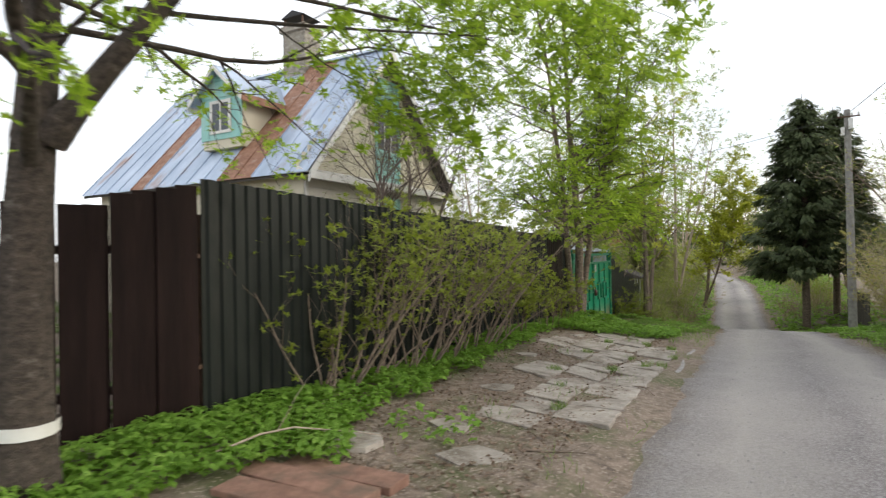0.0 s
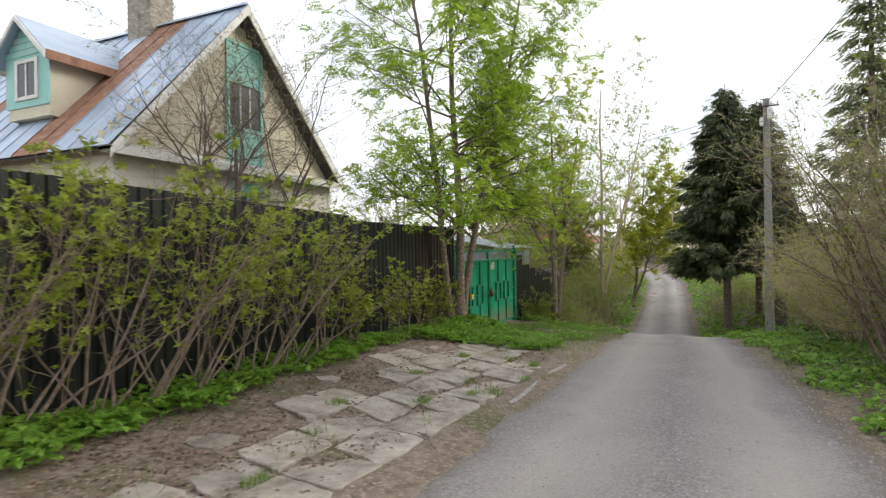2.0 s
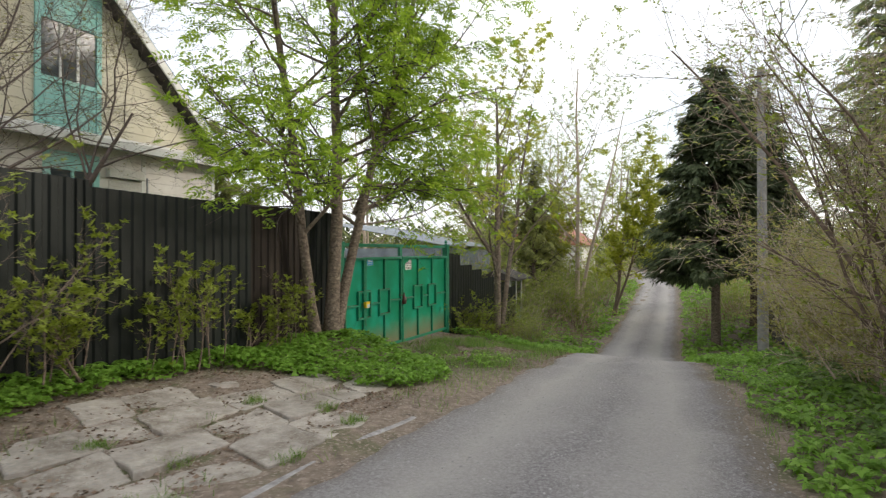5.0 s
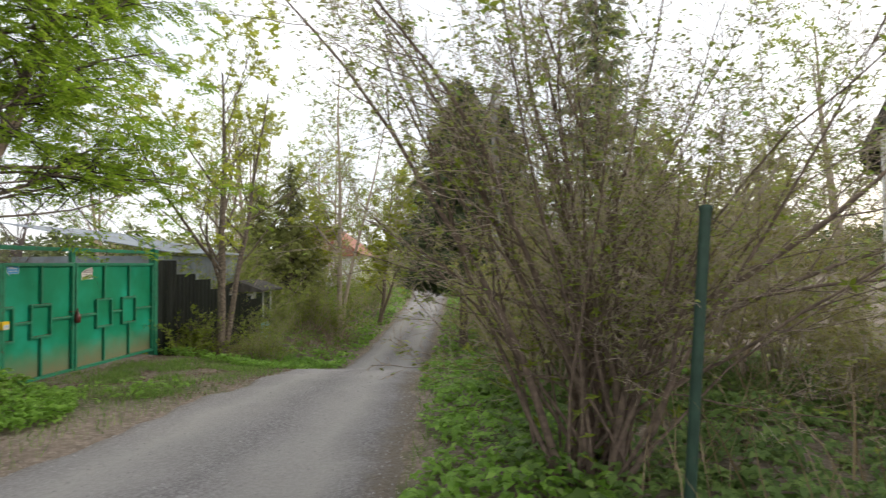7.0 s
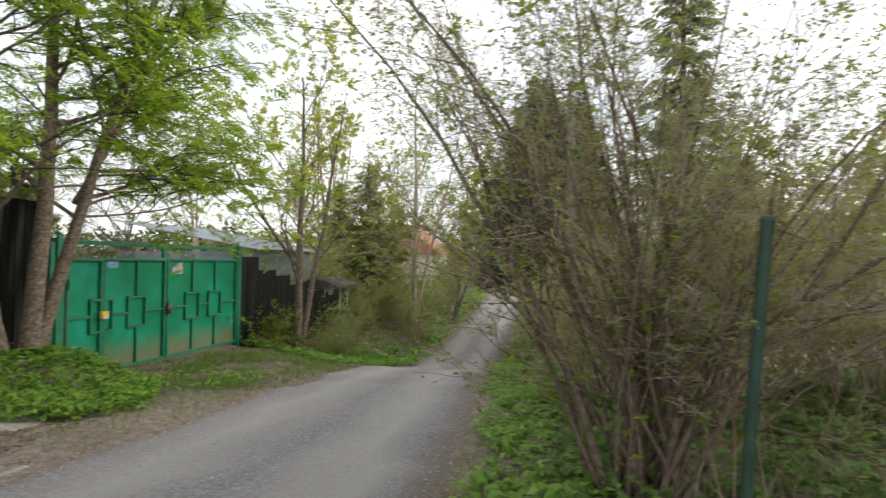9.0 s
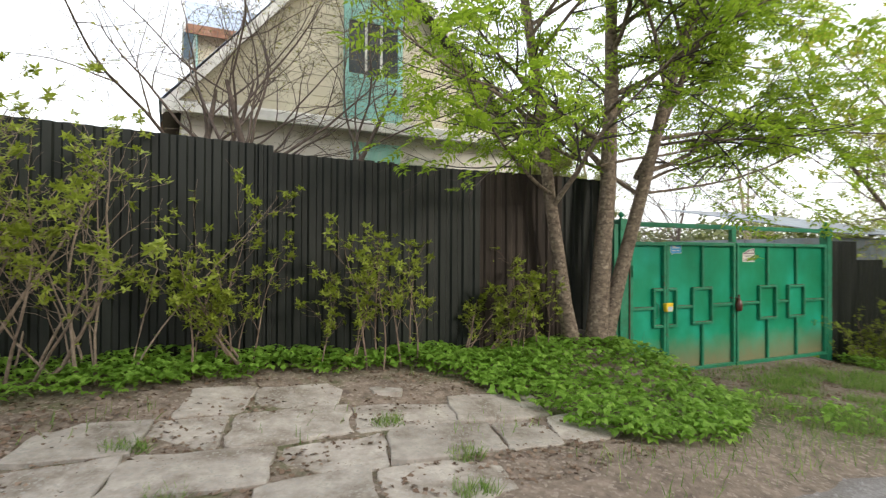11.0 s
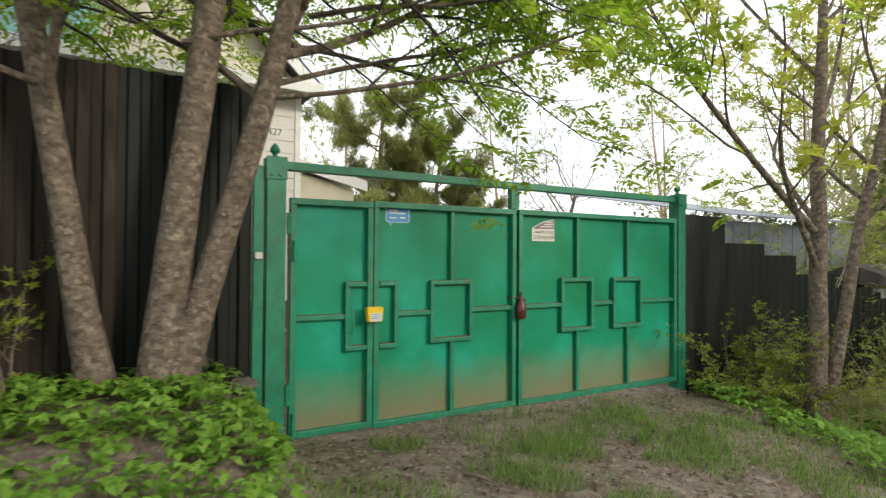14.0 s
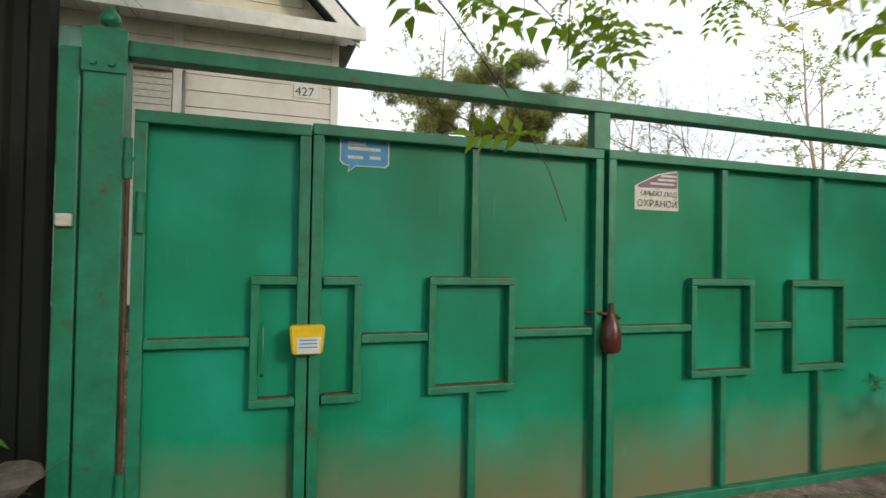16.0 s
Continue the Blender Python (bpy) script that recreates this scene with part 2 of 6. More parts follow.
M_TURQ = surface("turquoise_paint", (0.22, 0.5, 0.46), (0.33, 0.62, 0.57), 5, 0.5, 0.15, 40, stain=(0.42, 0.6, 0.56), stain_scale=3, stretch=(1, 1, 0.4))
M_ROOF = surface("galvanised_roof", (0.3, 0.38, 0.5), (0.5, 0.58, 0.7), 1.6, 0.42, 0.15, 12, metal=0.35, stain=(0.3, 0.155, 0.09), stain_scale=0.75,
                 stain_at=(0.6, 0.72), stretch=(1, 0.35, 0.35))
M_RUST = surface("rusted_roof_sheet", (0.19, 0.085, 0.05), (0.36, 0.2, 0.13), 5, 0.75, 0.3, 30, stain=(0.38, 0.34, 0.31), stain_scale=2.5, stain_at=(0.55, 0.75))
M_BRICK = surface("pale_brick", (0.3, 0.27, 0.22), (0.46, 0.43, 0.37), 9, 0.9, 0.5, 50, stain=(0.16, 0.14, 0.12), stain_scale=3, vary=0.15)
M_GLASS = plain("dark_window_glass", (0.05, 0.06, 0.07), 0.06)
M_GREENPOST = surface("dark_green_post", (0.012, 0.035, 0.022), (0.03, 0.07, 0.045), 12, 0.6, 0.3, 60, stain=(0.09, 0.06, 0.04), stain_scale=10, stain_at=(0.6, 0.75))
M_POLE = surface("weathered_concrete_pole", (0.17, 0.165, 0.155), (0.3, 0.29, 0.275), 8, 0.9, 0.4, 50)
M_WIRE = plain("black_cable", (0.02, 0.02, 0.022), 0.6)
M_PORCELAIN = plain("white_plastic", (0.7, 0.7, 0.69), 0.35)
M_SHED = surface("grey_shed_sheet", (0.17, 0.2, 0.23), (0.32, 0.36, 0.4), 2.5, 0.6, 0.2, 20, metal=0.0, stain=(0.2, 0.19, 0.18), stain_scale=2)
M_WEATHERED = surface("weathered_grey_board", (0.13, 0.125, 0.1), (0.26, 0.25, 0.2), 6, 0.9, 0.5, 40, stretch=(0.2, 1, 1), vary=0.15)
M_LOG = surface("old_dark_timber", (0.035, 0.03, 0.026), (0.12, 0.105, 0.09), 6, 0.9, 0.5, 40, stretch=(1, 1, 0.3))
M_REDROOF = surface("red_tiled_roof", (0.3, 0.12, 0.08), (0.44, 0.2, 0.14), 4, 0.8, 0.3, 20)
M_YELLOW = plain("yellow_plastic", (0.72, 0.48, 0.02), 0.35)
M_BLUE = plain("blue_sticker", (0.04, 0.28, 0.55), 0.4)
M_PAPER = surface("worn_white_sticker", (0.5, 0.48, 0.43), (0.68, 0.66, 0.6), 30, 0.6, 0.1, 90)
M_PURPLE = plain("faded_purple_print", (0.2, 0.13, 0.17), 0.6)
M_INK = plain("dark_print", (0.05, 0.055, 0.05), 0.6)
M_BOTTLE = surface("dark_red_plastic", (0.06, 0.013, 0.01), (0.11, 0.028, 0.02), 12, 0.3, 0.1, 60)
M_DEAD = leaf_material("dry_leaf", [(0.0, (0.09, 0.055, 0.035)), (0.5, (0.17, 0.115, 0.08)), (1.0, (0.27, 0.2, 0.15))], 0.15, 0.8)
M_DEADGRASS = leaf_material("dry_grass", [(0.0, (0.16, 0.115, 0.06)), (0.5, (0.26, 0.19, 0.11)), (1.0, (0.36, 0.28, 0.18))], 0.2, 0.8)
M_GRASS = leaf_material("grass_blades", [(0.0, (0.1, 0.18, 0.035)), (0.6, (0.18, 0.3, 0.06)), (1.0, (0.28, 0.36, 0.1))], 0.45)
M_WEED = leaf_material("ground_elder_leaves", [(0.0, (0.14, 0.26, 0.03)), (0.5, (0.215, 0.39, 0.055)), (0.85, (0.28, 0.47, 0.075)), (1.0, (0.35, 0.54, 0.11))], 0.52)
# duller twin of the weed leaves: shade under the bushes put into the colour
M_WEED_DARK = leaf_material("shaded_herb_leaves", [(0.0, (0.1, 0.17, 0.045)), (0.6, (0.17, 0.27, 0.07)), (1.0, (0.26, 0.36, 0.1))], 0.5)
M_LEAF_ROWAN = leaf_material("rowan_leaflets", [(0.0, (0.18, 0.29, 0.02)), (0.5, (0.29, 0.43, 0.035)), (0.85, (0.38, 0.52, 0.05)), (1.0, (0.46, 0.58, 0.09))], 0.66)
M_LEAF_LILAC = leaf_material("young_shrub_leaves", [(0.0, (0.15, 0.19, 0.02)), (0.5, (0.25, 0.31, 0.035)), (1.0, (0.36, 0.42, 0.07))], 0.5)
M_LEAF_BUSH = leaf_material("bush_leaves", [(0.0, (0.2, 0.21, 0.06)), (0.5, (0.32, 0.35, 0.09)), (0.9, (0.42, 0.46, 0.12)), (1.0, (0.27, 0.5, 0.1))], 0.6)
M_LEAF_TAN = leaf_material("budding_bush_leaves", [(0.0, (0.25, 0.21, 0.08)), (0.5, (0.36, 0.32, 0.11)), (1.0, (0.4, 0.43, 0.12))], 0.55)
M_LEAF_MAPLE = leaf_material("maple_leaves", [(0.0, (0.28, 0.31, 0.025)), (0.5, (0.41, 0.45, 0.05)), (1.0, (0.54, 0.56, 0.1))], 0.6)
M_LEAF_FAR = leaf_material("far_leaves", [(0.0, (0.2, 0.25, 0.045)), (0.5, (0.32, 0.38, 0.075)), (1.0, (0.44, 0.47, 0.13))], 0.6)
M_LEAF_WOODS = leaf_material("woods_leaves", [(0.0, (0.07, 0.09, 0.035)), (0.5, (0.12, 0.15, 0.05)), (1.0, (0.2, 0.22, 0.08))], 0.3)
M_SPRUCE = leaf_material("spruce_needles", [(0.0, (0.06, 0.08, 0.04)), (0.6, (0.1, 0.13, 0.06)), (1.0, (0.16, 0.19, 0.09))], 0.4, 0.6)
M_PINE = leaf_material("pine_needles", [(0.0, (0.16, 0.18, 0.06)), (0.6, (0.27, 0.29, 0.09)), (1.0, (0.4, 0.41, 0.14))], 0.5, 0.6)
M_LARCH = leaf_material("larch_needles", [(0.0, (0.15, 0.18, 0.09)), (0.6, (0.22, 0.26, 0.12)), (1.0, (0.3, 0.34, 0.16))], 0.5, 0.6)


def gate_paint():
    """Green sheet: drifting at random from deep green to paler teal, mud splashed up from the ground, faint scratches.
    """
    m, ns, ln, b = shader("green_gate_sheet")
    geo = ns.new("ShaderNodeNewGeometry")
    n1 = ns.new("ShaderNodeTexNoise")
    n1.inputs["Scale"].default_value, n1.inputs["Detail"].default_value = 1.4, 7
    ln.new(geo.outputs["Position"], n1.inputs["Vector"])
    r = ramp_node(ns, [(0.3, (0.002, 0.165, 0.068)), (0.52, (0.004, 0.235, 0.125)), (0.72, (0.012, 0.33, 0.22))])
    ln.new(n1.outputs["Fac"], r.inputs[0])
    n2 = ns.new("ShaderNodeTexNoise")
    n2.inputs["Scale"].default_value, n2.inputs["Detail"].default_value, n2.inputs["Roughness"].default_value = 5, 8, 0.65
    ln.new(geo.outputs["Position"], n2.inputs["Vector"])
    sep = ns.new("ShaderNodeSeparateXYZ")
    ln.new(geo.outputs["Position"], sep.inputs[0])
    ad = ns.new("ShaderNodeMath")
    ad.operation = "MULTIPLY_ADD"
    ad.inputs[1].default_value = 0.35
    ln.new(n2.outputs["Fac"], ad.inputs[0])
    ln.new(sep.outputs[2], ad.inputs[2])
    mr = ns.new("ShaderNodeMapRange")
    mr.inputs[1].default_value, mr.inputs[2].default_value = 0.02, -0.42
    mr.inputs[3].default_value, mr.inputs[4].default_value = 0.0, 0.86
    ln.new(ad.outputs[0], mr.inputs[0])
    mx = ns.new("ShaderNodeMix")
    mx.data_type = "RGBA"
    ln.new(mr.outputs[0], mx.inputs[0])
    ln.new(r.outputs[0], mx.inputs[6])
    mx.inputs[7].default_value = (0.2, 0.165, 0.09, 1)
    n4 = ns.new("ShaderNodeTexNoise")
    mp = ns.new("ShaderNodeMapping")
    mp.inputs["Scale"].default_value = (1, 60, 4)
    ln.new(geo.outputs["Position"], mp.inputs[0])
    ln.new(mp.outputs[0], n4.inputs["Vector"])
    n4.inputs["Scale"].default_value, n4.inputs["Detail"].default_value = 1.0, 4
    mr2 = ns.new("ShaderNodeMapRange")
    mr2.inputs[1].default_value, mr2.inputs[2].default_value, mr2.inputs[4].default_value = 0.66, 0.8, 0.3
    ln.new(n4.outputs["Fac"], mr2.inputs[0])
    mx2 = ns.new("ShaderNodeMix")
    mx2.data_type = "RGBA"
    ln.new(mr2.outputs[0], mx2.inputs[0])
    ln.new(mx.outputs[2], mx2.inputs[6])
    mx2.inputs[7].default_value = (0.13, 0.3, 0.22, 1)
    ln.new(mx2.outputs[2], b.inputs["Base Color"])
    rr = ns.new("ShaderNodeMapRange")
    rr.inputs[3].default_value, rr.inputs[4].default_value = 0.32, 0.55
    ln.new(n2.outputs["Fac"], rr.inputs[0])
    ln.new(rr.outputs[0], b.inputs["Roughness"])
    b.inputs["Specular IOR Level"].default_value = 0.28
    bp = ns.new("ShaderNodeBump")
    bp.inputs["Strength"].default_value, bp.inputs["Distance"].default_value = 0.25, 0.03
    ln.new(n1.outputs["Fac"], bp.inputs["Height"])
    ln.new(bp.outputs[0], b.inputs["Normal"])
    return m


M_GATE = gate_paint()


# ---- mesh helpers ----
def mesh_of(name, verts, faces, material, smooth=False):
    """One mesh from arrays; faces is an (n, k) array."""
    verts, faces = np.asarray(verts, np.float32), np.asarray(faces, np.int32)
    me = bpy.data.meshes.new(name)
    k = faces.shape[1]
    me.vertices.add(len(verts))
    me.vertices.foreach_set("co", verts.ravel())
    me.loops.add(faces.size)
    me.loops.foreach_set("vertex_index", faces.ravel())
    me.polygons.add(len(faces))
    me.polygons.foreach_set("loop_start", np.arange(0, faces.size, k, dtype=np.int32))
    if smooth:
        me.polygons.foreach_set("use_smooth", np.ones(len(faces), bool))
    me.update(calc_edges=True)
    me.validate()
    me.materials.append(material)
    return me


def thing(name, x=0, y=0, z=0, label="", category="", group="", kind="", turn=0):
    ob = new(name)
    ob.empty_display_size = 0.1
    ob.matrix_basis = pose(x, y, z, 0, 0, turn)
    return tagged(ob, label, category, group, kind)


def part(name, bm, material, parent=None, label="", smooth=False):
    """Links a bmesh, or a mesh, as one object under a thing."""
    if isinstance(bm, bmesh.types.BMesh):
        me = bpy.data.meshes.new(name)
        if smooth:
            for f in bm.faces:
                f.smooth = True
        bm.to_mesh(me)
        bm.free()
        me.materials.append(material)
    else:
        me = bm
    ob = new(name, me)
    if parent is not None:
        ob.parent = parent
    if label:
        ob["label"] = label
    return ob


def box(x0, x1, y0, y1, z0, z1, bevel=0.0, bm=None):
    """A box, its edges rounded by bevel."""
    bm = bm or bmesh.new()
    made = bmesh.ops.create_cube(bm, size=1)["verts"]
    for v in made:
        v.co = Vector(((x0 + x1) / 2 + v.co.x * (x1 - x0), (y0 + y1) / 2 + v.co.y * (y1 - y0), (z0 + z1) / 2 + v.co.z * (z1 - z0)))
    if bevel:
        edges = list({e for v in made for e in v.link_edges})
        bmesh.ops.bevel(bm, geom=edges, offset=bevel, segments=2, affect="EDGES", profile=0.6)
    return bm


def prism(points, axis, a, b_, bevel=0.0):
    """A flat outline pushed along axis (0, 1, 2) from a to b_."""
    bm = bmesh.new()

    def at(p, v):
        q = list(p)
        q.insert(axis, v)
        return bm.verts.new(q)

    lo, hi = [at(p, a) for p in points], [at(p, b_) for p in points]
    n = len(points)
    bm.faces.new(lo)
    bm.faces.new(hi)
    for i in range(n):
        bm.faces.new((lo[i], lo[(i + 1) % n], hi[(i + 1) % n], hi[i]))
    bmesh.ops.recalc_face_normals(bm, faces=bm.faces)
    if bevel:
        bmesh.ops.bevel(bm, geom=list(bm.edges), offset=bevel, segments=1, affect="EDGES")
    return bm


def tubes(lines, sides=5):
    """Tapered tubes along polylines: (points, radii) each. Returns vertices and quads."""
    vs, fs, base = [], [], 0
    ang = np.arange(sides) * 2 * np.pi / sides
    ring = np.stack([np.cos(ang), np.sin(ang)], 1)
    for pts, rad in lines:
        pts, rad = np.asarray(pts, float), np.asarray(rad, float)
        d = np.gradient(pts, axis=0)
        d /= np.linalg.norm(d, axis=1, keepdims=True) + 1e-9
        ref = np.where(np.abs(d[:, 2:3]) > 0.9, [[1.0, 0, 0]], [[0, 0, 1.0]])
        u = np.cross(d, ref)
        u /= np.linalg.norm(u, axis=1, keepdims=True) + 1e-9
        w = np.cross(d, u)
        v = pts[:, None] + rad[:, None, None] * (ring[None, :, :1] * u[:, None] + ring[None, :, 1:] * w[:, None])
        n = len(pts)
        i = (np.arange(n - 1)[:, None] * sides + np.arange(sides)[None]).ravel()
        j = (np.arange(n - 1)[:, None] * sides + (np.arange(sides)[None] + 1) % sides).ravel()
        fs.append(np.stack([i, j, j + sides, i + sides], 1) + base)
        vs.append(v.reshape(-1, 3))
        base += n * sides
    return np.concatenate(vs), np.concatenate(fs)


def tube_mesh(name, lines, material, sides=5):
    v, f = tubes(lines, sides)
    return mesh_of(name, v, f, material, True)


def scatter(template, pos, yaw, pitch, roll, size):
    """Copies of a small leaf shape (vertices, quads) at many places. Returns vertices and quads."""
    tv, tf = template
    cy, sy, cp, sp, cr, sr = np.cos(yaw), np.sin(yaw), np.cos(pitch), np.sin(pitch), np.cos(roll), np.sin(roll)
    x, y, z = tv[None, :, 0], tv[None, :, 1], tv[None, :, 2]
    x1, z1 = x * cr[:, None] + z * sr[:, None], -x * sr[:, None] + z * cr[:, None]
    y2, z2 = y * cp[:, None] - z1 * sp[:, None], y * sp[:, None] + z1 * cp[:, None]
    x3, y3 = x1 * cy[:, None] - y2 * sy[:, None], x1 * sy[:, None] + y2 * cy[:, None]
    v = np.stack([x3, y3, z2], 2) * size[:, None, None] + pos[:, None, :]
    f = tf[None] + (np.arange(len(pos)) * len(tv))[:, None, None]
    return v.reshape(-1, 3), f.reshape(-1, tf.shape[1])


def leaf_shape(length=1.0, width=0.5, x=0.0, y=0.0, z=0.0, turn=0.0, droop=0.15, fold=0.1):
    """One leaf: two folded quads round a midrib, pointing along +y."""
    p = np.array([[0, 0, 0], [-width / 2, length * 0.42, fold], [0, length * 0.5, 0], [width / 2, length * 0.42, fold], [0, length, -droop]], float)
    c, s = math.cos(turn), math.sin(turn)
    q = p.copy()
    q[:, 0], q[:, 1] = p[:, 0] * c - p[:, 1] * s, p[:, 0] * s + p[:, 1] * c
    return q + [x, y, z], np.array([[0, 2, 4, 1], [0, 3, 4, 2]])


def joined(shapes):
    vs, fs, n = [], [], 0
    for v, f in shapes:
        vs.append(v)
        fs.append(f + n)
        n += len(v)
    return np.concatenate(vs), np.concatenate(fs)


def leaf_quad(length=1.0, width=0.5, x=0.0, y=0.0, z=0.0, turn=0.0, droop=0.15):
    """One small leaf: a single bent quad along +y."""
    v, _ = leaf_shape(length, width, x, y, z, turn, droop, 0.05)
    return v[[0, 3, 4, 1]], np.array([[0, 1, 2, 3]])


LEAF = leaf_quad()
LEAF_ROUND = leaf_shape(1, 0.75)
PINNATE = joined([leaf_quad(0.38, 0.15, 0, 0.16 + 0.2 * i, -0.02 * i * i, s * 1.1, 0.06) for i in range(4) for s in (-1, 1)] + [leaf_quad(0.36, 0.15, 0, 0.86, -0.2, 0, 0.08)])
SPRIG_FAR = joined([leaf_quad(0.8, 0.42, 0, 0, 0, a, d) for a, d in ((-1.8, 0.0), (0.3, -0.3), (2.2, 0.1))])
ELDER_FAR = joined([leaf_quad(0.62, 0.45, 0, 0, 0, a, 0.16) for a in (-1.25, 0.0, 1.25)])
ELDER = joined([leaf_shape(0.62, 0.42, 0, 0, 0, a, 0.16, 0.05) for a in (-1.25, 0.0, 1.25)]
               + [leaf_shape(0.4, 0.28, 0, 0.05, 0.01, a, 0.12, 0.04) for a in (-0.62, 0.62)])
SPRIG = joined([leaf_quad(0.75, 0.36, 0, 0, 0, a, d) for a, d in ((-1.9, 0.0), (-0.8, -0.3), (0.5, -0.2), (1.5, 0.1), (2.9, 0.05))])
BLADE = (np.array([[-0.03, 0, 0], [0.03, 0, 0], [0.02, 0.16, 0.6], [-0.02, 0.16, 0.6], [0.004, 0.42, 1.0], [-0.004, 0.42, 1.0]], float), np.array([[0, 1, 2, 3], [3, 2, 4, 5]]))
STALK = (BLADE[0] * [0.22, 1, 1], BLADE[1])
NEEDLE_SPRAY = joined([leaf_quad(0.55, 0.14, 0, 0.14 * i, -0.02 * i, s * 0.75, 0.1) for i in range(5) for s in (-1, 1)] + [leaf_quad(0.5, 0.15, 0, 0.66, -0.1, 0, 0.1)])
NEEDLE_TUFT = joined([leaf_quad(1.0, 0.09, 0, 0, 0, a, d) for a, d in ((0, 0.1), (0.9, -0.6), (-0.9, -0.6), (1.9, 0.2), (-1.9, 0.2), (3.0, -0.4), (0.4, 0.7), (-0.5, -0.9))])


def unit(v):
    return v / (np.linalg.norm(v) + 1e-9)


def grow(rng, start, way, length, radius, spec, out, level=0):
    """One branch and all that grows from it. spec: per level (segments, wander, lift, children, first, angle, ratio)."""
    seg, wander, lift, kids, first, angle, ratio = spec[level]
    d, p = unit(np.asarray(way, float)), np.asarray(start, float)
    pts = [p]
    for _ in range(seg):
        d = unit(d + rng.normal(0, wander, 3) + (0, 0, lift))
        p = p + d * length / seg
        pts.append(p)
    pts = np.array(pts)
    rad = np.maximum(radius * (1 - 0.8 * np.linspace(0, 1, seg + 1)), 0.0016)
    if level == 0 and radius > 0.08:
        rad[:2] *= (1.32, 1.05)
    out.append((level, pts, rad))
    if level + 1 >= len(spec):
        return
    for i in range(kids):
        f = first + (1 - first) * (i + rng.random()) / kids
        k = min(int(f * seg), seg - 1)
        a = f * seg - k
        at = pts[k] * (1 - a) + pts[k + 1] * a
        d0 = unit(pts[k + 1] - pts[k])
        side = unit(np.cross(d0, rng.normal(0, 1, 3)))
        ang = radians(angle * rng.uniform(0.7, 1.25))
        way2 = d0 * math.cos(ang) + side * math.sin(ang)
        r = radius * (1 - 0.8 * f)
        grow(rng, at, way2, length * ratio * rng.uniform(0.65, 1.15) * (1.15 - 0.55 * f), max(r * (0.45 if level == 0 else 0.6), 0.0018), spec, out, level + 1)


def leaves_on(rng, out, levels, per_metre, template, size, material, spread=0.03, pitch=(-0.3, 0.4), name="crown", keep=None, tip=0.0):
    """Leaves along the thin branches, as one mesh."""
    pos, yaw = [], []
    for lv, pts, _ in out:
        if lv not in levels:
            continue
        steps = np.linalg.norm(np.diff(pts, axis=0), axis=1)
        total = steps.sum()
        n = rng.poisson(total * per_metre * (1 - tip)) if tip < 1 else 0
        f = np.concatenate([rng.random(n), 1 - 0.12 * rng.random(rng.poisson(3 * tip))]) if tip else rng.random(n)
        if not len(f):
            continue
        cum = np.concatenate([[0], np.cumsum(steps)]) / total
        pos.append(np.stack([np.interp(f, cum, pts[:, c]) for c in range(3)], 1))
        d = pts[-1] - pts[0]
        yaw.append(np.full(len(f), math.atan2(-d[0], d[1])))
    pos, yaw = np.concatenate(pos), np.concatenate(yaw)
    pos = pos + rng.normal(0, spread, pos.shape)
    n = len(pos)
    v, f = scatter(template, pos, yaw + rng.normal(0, 1.1, n), rng.uniform(*pitch, n), rng.normal(0, 0.5, n), size * rng.uniform(0.55, 1.25, n))
    return mesh_of(name, v, f, material)


def plant(name, x, y, z, starts, spec, seed, bark, leaf, label, category, group="", sides=(8, 6, 4, 3, 3), twig_bark=None, turn=0, split=2):
    """A woody plant: stems, limbs, twigs and crown. starts: (dx, dy, dz, way, length, radius[, level]); leaf: list of keyword dicts for leaves_on."""
    rng = np.random.default_rng(seed)
    ob = thing(name, x, y, z, label, category, group, turn=turn)
    out = []
    for dx, dy, dz, way, length, radius, *first_level in starts:
        grow(rng, (dx, dy, dz), way, length, radius, spec, out, *first_level)
    for lv in range(len(spec)):
        lines = [(p, r) for l, p, r in out if l == lv]
        wood = bark if lv < 2 or twig_bark is None else twig_bark
        if lv < split and len(lines) <= 300:
            nm = ("trunk" if len(lines) <= 4 else "stem", "limb", "bough")[lv]
            for line in lines:
                part(nm, tube_mesh(nm, [line], wood, sides[lv]), None, ob)
        elif lines:
            nm = ("stem_wood", "limb_wood", "twig_wood", "fine_twig_wood", "finest_twig_wood")[lv]
            tagged(part(nm, tube_mesh(nm, lines, wood, sides[lv]), None, ob), kind="stuff")
    for kw in leaf:
        nm = kw.get("name", "crown")
        tagged(part(nm, leaves_on(rng, out, **kw), None, ob), kind="stuff")
    return ob


# ---- the lie of the land ----
PY = np.array([-400, -30, -8, 0, 5, 8, 12, 15, 17.2, 19, 21, 24, 27, 31, 37, 48, 62, 90, 400])
PZ = np.array([0.4, 0.3, 0.12, 0.05, -0.12, -0.25, -0.4, -0.54, -0.7, -1.0, -1.45, -1.95, -2.15, -2.12, -1.9, -1.45, -1.2, -1.0, -1.0])
CY = np.array([-400, -5, 0, 8, 13, 17.2, 22, 27, 38, 51, 65, 90, 400])
CX = np.array([1.2, 1.2, 1.2, 1.25, 1.15, 0.95, 0.5, 0.15, -0.2, -0.75, -2.6, -8, -90])
WY = np.array([-400, 8, 13, 17.2, 27, 51, 400])
WX = np.array([1.7, 1.65, 1.5, 1.2, 1.25, 1.3, 1.3])


def blend(a, b_, v):
    t = np.clip((v - a) / (b_ - a), 0, 1)
    return t * t * (3 - 2 * t)


def smooth_interp(v, xs, ys):
    return (np.interp(v - 0.8, xs, ys) + np.interp(v, xs, ys) + np.interp(v + 0.8, xs, ys)) / 3


